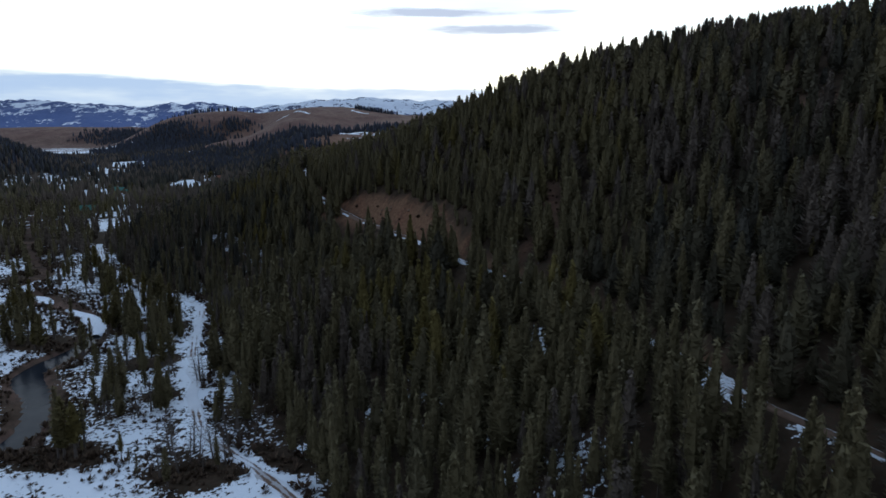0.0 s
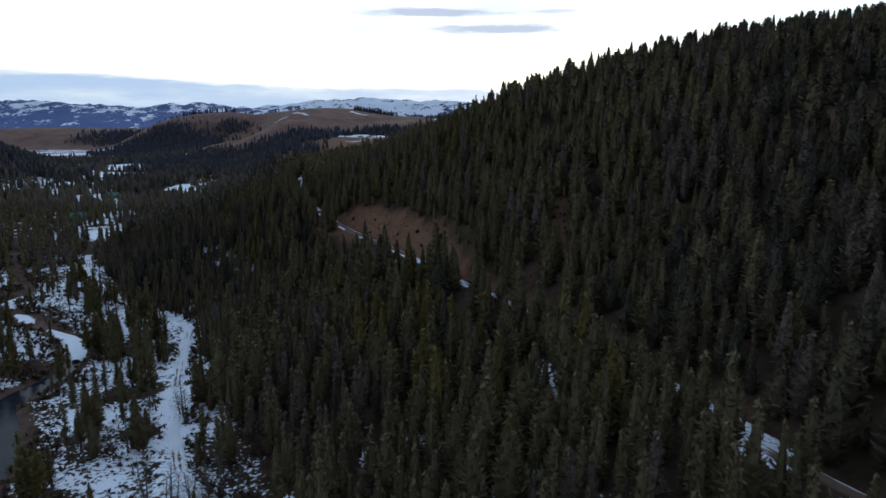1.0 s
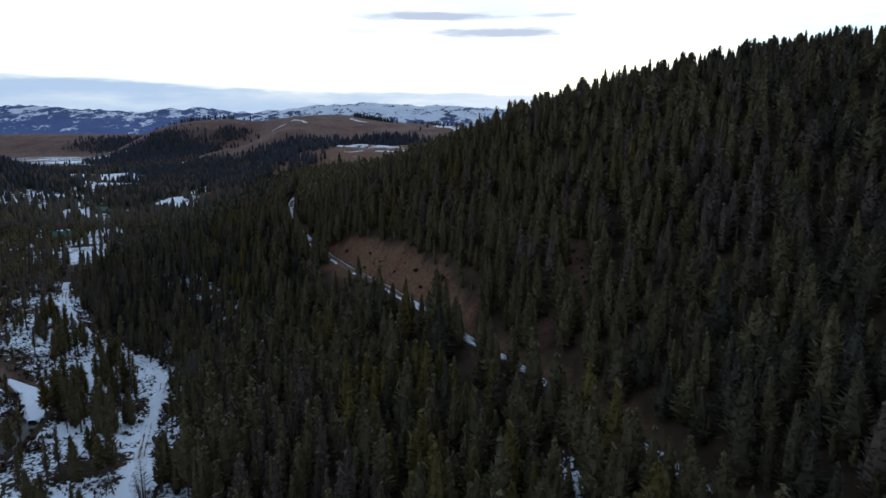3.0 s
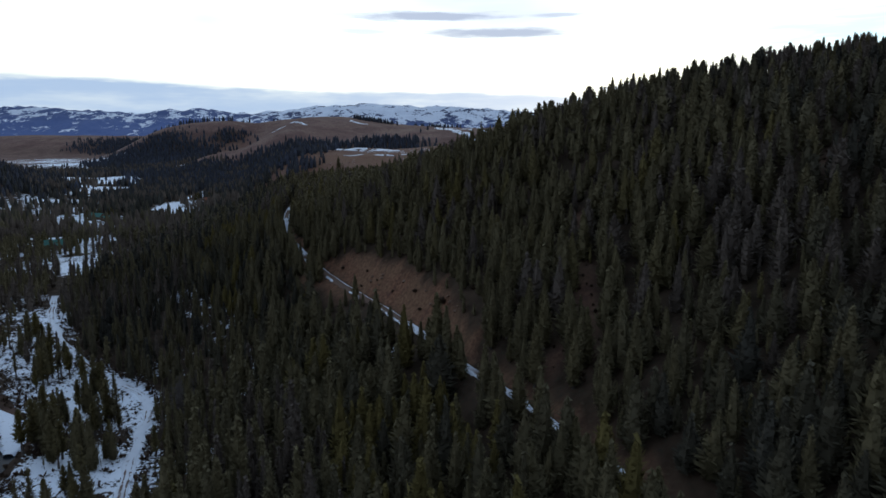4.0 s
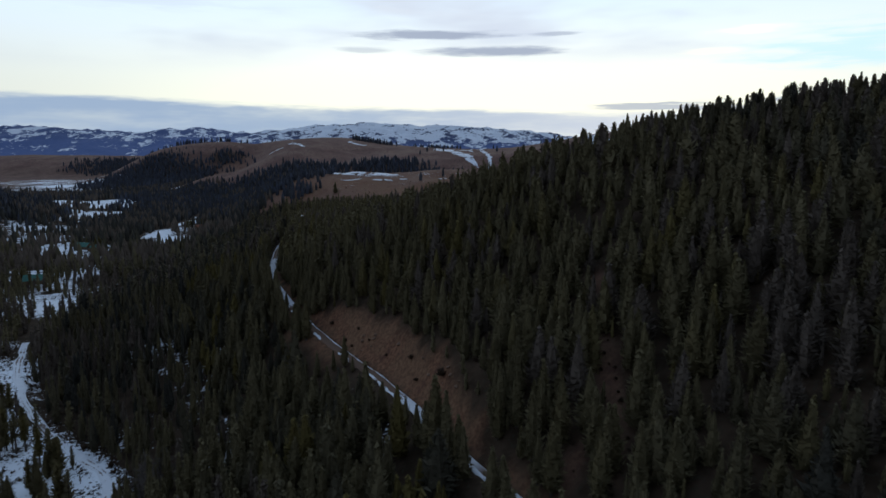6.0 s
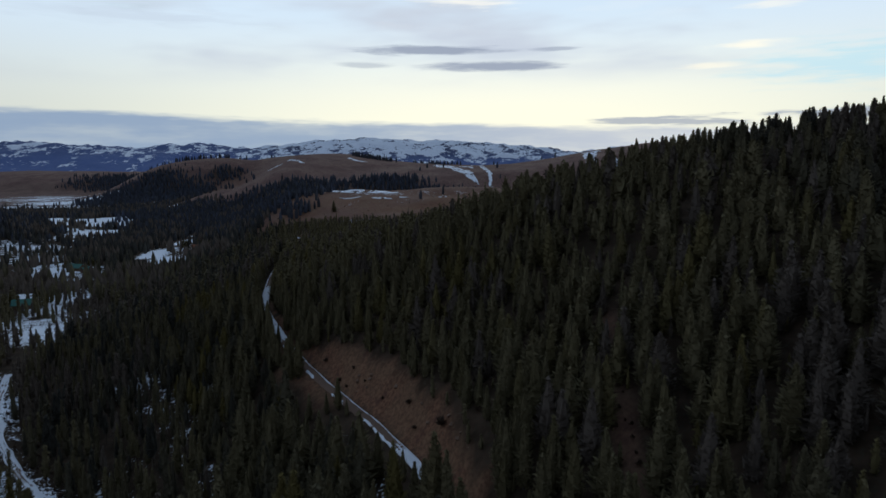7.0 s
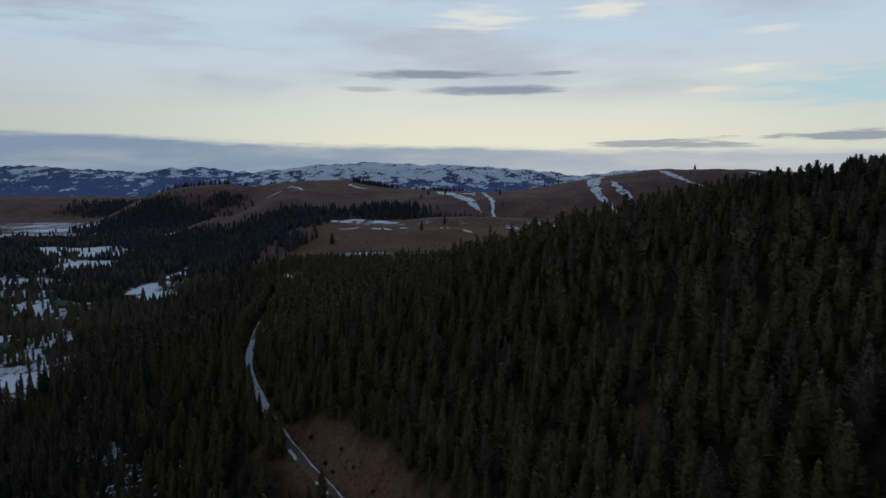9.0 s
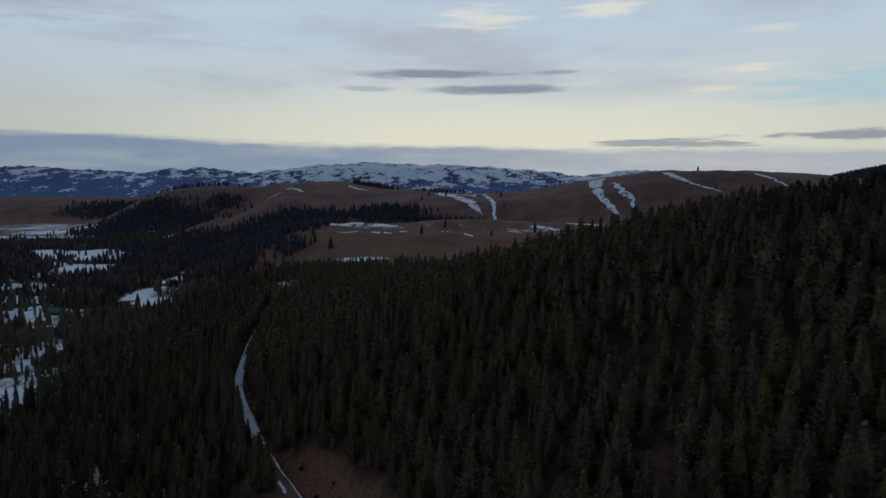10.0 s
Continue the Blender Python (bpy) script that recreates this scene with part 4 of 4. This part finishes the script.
# saplings and single trees scattered over the meadow
for _ in range(90):
    y = random.uniform(135, 400)
    x = float(toe(y)) - random.uniform(2, 75)
    if x < -0.72 * y or not clear_of_ways(np.array([x]), np.array([y]))[0]:
        continue
    if random.random() < 0.6:
        tree("sapling", x, y, random.uniform(2.5, 6), random.choice(SPARSE), "thin young pine poking out of the snow", "tree", "saplings", 1.1)
    else:
        tree("pine_tree", x, y, random.uniform(6, 12), random.choice(PINES), "olive-green pine growing out of patchy snow", "tree", "meadow pines", 1.05)
# leaning dead stems in the meadow
for cx, cy, r, count in ((-58, 150, 10, 16), (-80, 196, 7, 6), (-88, 172, 8, 5)):
    for _ in range(count):
        x, y = cx + random.uniform(-r, r), cy + random.uniform(-r, r)
        tree("dead_tree", x, y, random.uniform(7, 12), random.choice(BARES), "bare dead tree leaning over the snow", "tree", "dead trees", 1.15, random.uniform(3, 10))
# leafless grove by the bend of the lower road
for _ in range(18):
    x, y = -93 + random.uniform(-5, 5), 279 + random.uniform(-8, 9)
    tree("leafless_tree", x, y, random.uniform(8, 12), random.choice(BARES), "leafless grey-purple tree at the forest's edge", "tree", "leafless grove", 2.0)
# tall grey snag on the near slope, lone tree on the far meadow
SNAG = crown_mesh("crown", conifer(420, 0.17, 0.1, 171, 0.6, 0.75, slim=0.5, core=0), 1.0)
tree("dead_tree", 21.5, 122, 17, SNAG, "tall grey dead fir with fine bare twigs", "tree", "dead trees", 1.1)
tree("fir_tree", -140, 950, 15, FIRS[2], "lone round fir on the dry meadow", "tree", "", 1.7)

# ---- shrubs ----
def shrub_shape(seed, count=26):
    r = np.random.default_rng(seed)
    verts, tris = [], []
    for _ in range(count):
        a, e = r.random() * 6.283, 0.25 + r.random() * 1.2
        way = np.array([math.cos(a) * math.cos(e), math.sin(a) * math.cos(e), math.sin(e)])
        tip, side = way * (0.6 + 0.5 * r.random()), np.array([-math.sin(a), math.cos(a), 0.0]) * 0.14
        mid, k = tip * 0.65, len(verts)
        verts.extend([np.zeros(3), mid + side, tip, mid - side])
        tris.extend([(k, k + 1, k + 2), (k, k + 2, k + 3)])
    return np.array(verts), np.array(tris), np.zeros(len(verts))


SHRUB = mesh_of("shrub", *shrub_shape(3, 60)[:2], BRUSH)
for x, y, s in ((-44, 341, 1.6), (-37, 328, 1.5), (-34, 323, 1.3), (-32, 327, 1.2), (-11, 295, 1.7), (-9, 286, 1.4), (-1, 277, 2.6), (-3, 303, 2.2), (1, 295, 2.6), (9, 270, 2.0), (-20, 306, 1.0), (-27, 318, 0.9)):
    ob = tagged(new("shrub", SHRUB), "dark leafless shrub on the crumbling road bank", "shrub", "bank shrubs")
    ob.matrix_world = pose(x, y, float(ground(x, y)) - 0.1, 0, 0, random.uniform(0, 360)) @ Matrix.Diagonal((s, s, s * 1.1, 1))

def boulder_mesh(seed):
    bm = bmesh.new()
    bmesh.ops.create_icosphere(bm, subdivisions=2, radius=1.0)
    r = np.random.default_rng(seed)
    cuts = [(Vector(r.normal(0, 1, 3)).normalized(), r.uniform(0.55, 0.85)) for _ in range(7)]
    for v in bm.verts:
        for axis, reach in cuts:
            over = v.co.dot(axis) - reach
            if over > 0:
                v.co -= axis * over
        v.co *= r.uniform(0.94, 1.06)
    me = bpy.data.meshes.new("rock")
    bm.to_mesh(me)
    bm.free()
    me.materials.append(ROCK)
    return me


def build_rock(n):
    p = n.position()
    color = n.mix(n.noise(p, 1.2, 4.0), (0.13, 0.075, 0.05), (0.25, 0.165, 0.115))
    return color, 0.9, n.noise(p, 5.0, 4.0), 0.7, 0.1


ROCK = material("bank_rock", build_rock, 0.08)
ROCKS = [boulder_mesh(200 + i) for i in range(3)]
for i in range(16):
    y = 262 + 68 * random.random()
    x = float(np.interp(y, UPPER_C[:, 0], UPPER_C[:, 1])) + random.uniform(8.5, 14) - 3 * (y > 310)
    rock = tagged(new("rock", ROCKS[i % 3]), "pale brown rock on the crumbling road bank", "rock", "bank rocks")
    k = random.uniform(0.3, 1.0)
    rock.matrix_world = pose(x, y, float(ground(x, y)) - 0.15 * k, random.uniform(-20, 20), random.uniform(-20, 20), random.uniform(0, 360)) @ Matrix.Diagonal((k * 1.3, k, k * 0.8, 1))

bx, by = tree_sites(-280, -30, 110, 430, 2.2, lambda x, y: 0.7 * (ground(x, y) < 2) * (x < toe(y) + 3) * (off_line(x, y, LOWER_C[::2]) > 2.6) * (off_line(x, y, CREEK_C[::2]) > creek_half(y) + 1) * ease(rough_field(x, y, 9, 23), 0.2, 0.55) * (x > -0.8 * y), 21)
brush = Forest([shrub_shape(11 + i, 14) for i in range(4)])
brush.plant(bx, by, rng.uniform(0.6, 1.9, len(bx)), np.zeros(len(bx)), 22)
tagged(brush.finish("meadow_brush", "low brown willow and sage brush in snow", BRUSH), category="brush")
bx, by = tree_sites(-300, -60, 110, 460, 2.0, lambda x, y: 0.75 * (off_line(x, y, CREEK_C[::2]) > creek_half(y) + 1) * (off_line(x, y, CREEK_C[::2]) < creek_half(y) + 10) * ease(rough_field(x, y, 11, 27), 0.35, 0.6) * (x > -0.8 * y), 28)
ex, ey = tree_sites(-130, 0, 110, 330, 1.7, lambda x, y: np.maximum(0.8 * (off_line(x, y, LOWER_C[::2]) > 2.3) * (off_line(x, y, LOWER_C[::2]) < 5.5) * (x > np.interp(y, LOWER_C[:, 1], LOWER_C[:, 0])) * ease(rough_field(x, y, 9, 57), 0.3, 0.6), 0.8 * spots(x, y, (-57, 143, 11, 6, 0, 0.9), (-93, 151, 12, 7, 0, 0.8), (-39, 150, 10, 4, -45, 0.6))), 58)
bx, by = np.append(bx, ex), np.append(by, ey)
brush = Forest([shrub_shape(51 + i, 16) for i in range(4)])
brush.plant(bx, by, rng.uniform(0.9, 2.4, len(bx)), np.zeros(len(bx)), 29)
tagged(brush.finish("creek_willows", "leafless reddish willow thicket along the creek", BRUSH), category="brush")
bx, by = tree_sites(-60, 240, 120, 470, 2.6, lambda x, y: 0.5 * (upper_offset(x, y) > 6) * (glade(x, y) > 0.05), 24)
brush = Forest([shrub_shape(31 + i, 40) for i in range(4)])
brush.plant(bx, by, rng.uniform(0.5, 1.5, len(bx)), np.zeros(len(bx)), 25)
tagged(brush.finish("glade_brush", "reddish brown leafless brush in forest glades", BRUSH), category="brush")


bx, by = tree_sites(-240, 420, 830, 1160, 9, lambda x, y: 0.4 * ease(rough_field(x, y, 40, 77), 0.3, 0.7) * (ground(x, y) > 22), 78)
brush = Forest([shrub_shape(71 + i, 9) for i in range(3)])
brush.plant(bx, by, rng.uniform(0.7, 2.0, len(bx)), np.zeros(len(bx)), 79)
tagged(brush.finish("dry_meadow_sage", "dark sagebrush dotted over the dry meadow", BRUSH), category="brush")


# ---- old snow lying in hollows of the far hills ----
def drift(points, half, label="wind-packed snow lying in a hillside gully"):
    line = smooth_line(np.array(points, float), 22 * len(points))
    s = np.linspace(0, 1, len(line))
    w = np.interp(s, np.linspace(0, 1, len(half)), half) * (0.6 + 0.8 * rough_field(line[:, 0], line[:, 1], 14, 51)) * np.minimum(1, 0.15 + 9 * np.minimum(s, 1 - s))
    tagged(strip("snow_drift", line, w, None, HILL_SNOW, across=15, edge=-0.8, wobble=7.0, thick=0.7), label, "snow drift", "hill snow drifts")


drift(((-22, 1800), (4, 1700), (26, 1620), (48, 1530), (69, 1460)), (20, 17, 13, 10, 5))
drift(((68, 1800), (89, 1640), (95, 1494), (88, 1400)), (4, 5, 4, 3))
drift(((5, 1750), (40, 1720), (66, 1640)), (4, 7, 4))
drift(((350, 1700), (330, 1640), (308, 1508), (314, 1457), (322, 1390)), (24, 16, 9, 8, 5))
drift(((353, 1570), (351, 1500), (360, 1466), (357, 1425)), (3, 8, 7, 3))
drift(((466, 1600), (472, 1520), (490, 1476), (529, 1434)), (12, 8, 3, 2))
drift(((630, 1530), (651, 1477), (668, 1436)), (8, 3, 2))
MEADOW = "thin snow lying on the dry meadow"
drift(((-175, 1120), (-145, 1108), (-118, 1102)), (13, 18, 11), MEADOW)
drift(((-112, 1095), (-92, 1097), (-68, 1082)), (9, 15, 7), MEADOW)
drift(((-102, 1034), (-88, 1024), (-72, 1014)), (3, 5, 3), MEADOW)
drift(((86, 1061), (99, 1040)), (5, 5), MEADOW)
drift(((-148, 1050), (-132, 1046), (-118, 1049)), (2, 4, 2), MEADOW)
drift(((-62, 1030), (-50, 1022)), (3, 2), MEADOW)
drift(((22, 985), (34, 982)), (3, 3), MEADOW)
drift(((-8, 1010), (4, 1004)), (2, 3), MEADOW)
drift(((176, 1120), (215, 1108), (250, 1112)), (4, 6, 3), MEADOW)
drift(((118, 1096), (142, 1086), (158, 1066)), (5, 7, 4), MEADOW)
drift(((-412, 1700), (-395, 1686), (-377, 1680)), (7, 9, 6))
drift(((-373, 1719), (-345, 1690), (-322, 1652)), (5, 7, 5))
drift(((-240, 1809), (-217, 1760), (-190, 1755)), (5, 6, 3))

drift(((27.5, 244.5), (29, 246), (29.5, 248)), (0.8, 1.1, 0.7), "small snow patch in a forest gap")
drift(((-116, 638), (-122, 650), (-132, 660)), (2, 3.5, 2), "snow patch on a bare road bank")


# ---- cabins ----
def flat_material(name, a, b, rough, scale):
    def build(n):
        p = n.position()
        return n.mix(n.noise(p, scale, 4.0), a, b), rough, n.noise(p, scale * 3, 3.0), 0.4, 0.05
    return material(name, build)


GREEN_ROOF = flat_material("green_metal_roof", (0.035, 0.12, 0.095), (0.055, 0.17, 0.135), 0.6, 0.8)
RUST_ROOF = flat_material("rusty_roof", (0.16, 0.05, 0.03), (0.27, 0.1, 0.05), 0.7, 0.8)
LOG = flat_material("log_wall", (0.09, 0.055, 0.035), (0.2, 0.13, 0.08), 0.8, 1.5)
PANE = flat_material("window_pane", (0.02, 0.025, 0.03), (0.04, 0.045, 0.05), 0.1, 0.5)


def box(bm, size, place, turn=None):
    m = Matrix.Translation(place) @ (turn or Matrix()) @ Matrix.Diagonal((*size, 1))
    bmesh.ops.create_cube(bm, size=1.0, matrix=m)


def part(name, bm, mat, parent, label=""):
    me = bpy.data.meshes.new(name)
    bm.to_mesh(me)
    bm.free()
    me.materials.append(mat)
    ob = tagged(new(name, me), label)
    ob.parent = parent
    return ob


def cabin(x, y, turn, length, width, eave, pitch, roof, label):
    root = tagged(new("cabin"), label, "cabin")
    root.matrix_world = pose(x, y, float(ground(x, y)) - 0.1, 0, 0, turn)
    bm = bmesh.new()
    for k in range(int(eave / 0.35)):
        z = 0.175 + 0.35 * k
        for s in (-1, 1):
            box(bm, (length + 0.5, 0.32, 0.31), (0, s * width / 2, z))
            box(bm, (0.32, width + 0.5, 0.31), (s * length / 2, 0, z + 0.05))
    part("walls", bm, LOG, root, "stacked brown log walls")
    rise = width / 2 * math.tan(radians(pitch))
    for s in (-1, 1):
        bm = bmesh.new()
        a, b, c = (s * length / 2, -width / 2, eave), (s * length / 2, width / 2, eave), (s * length / 2, 0, eave + rise)
        lo_v = [bm.verts.new(v) for v in (a, b, c)]
        hi_v = [bm.verts.new((v[0] - s * 0.2, v[1], v[2])) for v in (a, b, c)]
        bm.faces.new(lo_v), bm.faces.new(hi_v[::-1])
        for i in range(3):
            bm.faces.new((lo_v[i], hi_v[i], hi_v[(i + 1) % 3], lo_v[(i + 1) % 3]))
        part("gable", bm, LOG, root)
    over, slope = 0.7, math.hypot(width / 2 + 0.7, (width / 2 + 0.7) * math.tan(radians(pitch)))
    for s in (-1, 1):
        bm = bmesh.new()
        tilt = Matrix.Rotation(radians(-s * pitch), 4, "X")
        y_mid = s * (width / 2 + over) / 2
        z_mid = eave + rise + 0.12 - abs(y_mid) * math.tan(radians(pitch))
        box(bm, (length + 1.4, slope, 0.12), (0, y_mid, z_mid), tilt)
        for k in range(int(length / 0.9)):
            box(bm, (0.06, slope, 0.06), (-length / 2 + 0.9 * k, y_mid, z_mid + 0.09), tilt)
        part("roof_slope", bm, roof, root, "ribbed metal roof slope")
    bm = bmesh.new()
    box(bm, (0.7, 0.7, 1.8), (length * 0.2, 0.6, eave + rise + 0.3))
    part("chimney", bm, BARK, root)
    for k, (px, py, sx_, sy_, z, h) in enumerate(((length / 2 + 0.2, -width * 0.22, 0.06, 1.0, 1.5, 1.0), (length / 2 + 0.2, width * 0.22, 0.06, 1.0, 1.5, 1.0), (-length * 0.2, -width / 2 - 0.2, 1.2, 0.06, 1.5, 1.0))):
        bm = bmesh.new()
        box(bm, (sx_ + 0.02, sy_ + 0.02, h), (px, py, z))
        part("window", bm, PANE, root)
    bm = bmesh.new()
    box(bm, (1.0, 0.1, 2.0), (length * 0.18, -width / 2 - 0.2, 1.05))
    part("door", bm, LOG, root)
    return root


cabin(-318, 596, 20, 13, 9, 3.6, 38, GREEN_ROOF, "log cabin with a green metal roof among pines")
cabin(-368, 763, -15, 14, 9, 3.4, 35, GREEN_ROOF, "log lodge with a green roof in snow")
cabin(-352, 752, 60, 9, 7, 3.0, 35, GREEN_ROOF, "small log cabin with green roof beside a lodge")
cabin(-290, 880, 35, 9, 7, 3.0, 32, RUST_ROOF, "small cabin with a rust-red roof by a snowy clearing")

# pines that screen the cabins
for cx, cy in ((-318, 596), (-362, 760), (-290, 880)):
    for _ in range(16):
        a, d = random.uniform(-0.6, 3.8), random.uniform(10, 20)
        tree("pine_tree", cx + d * math.cos(a), cy + d * math.sin(a), random.uniform(7, 12), random.choice(PINES), "olive-green pine beside a log cabin", "tree", "cabin pines", 1.2)
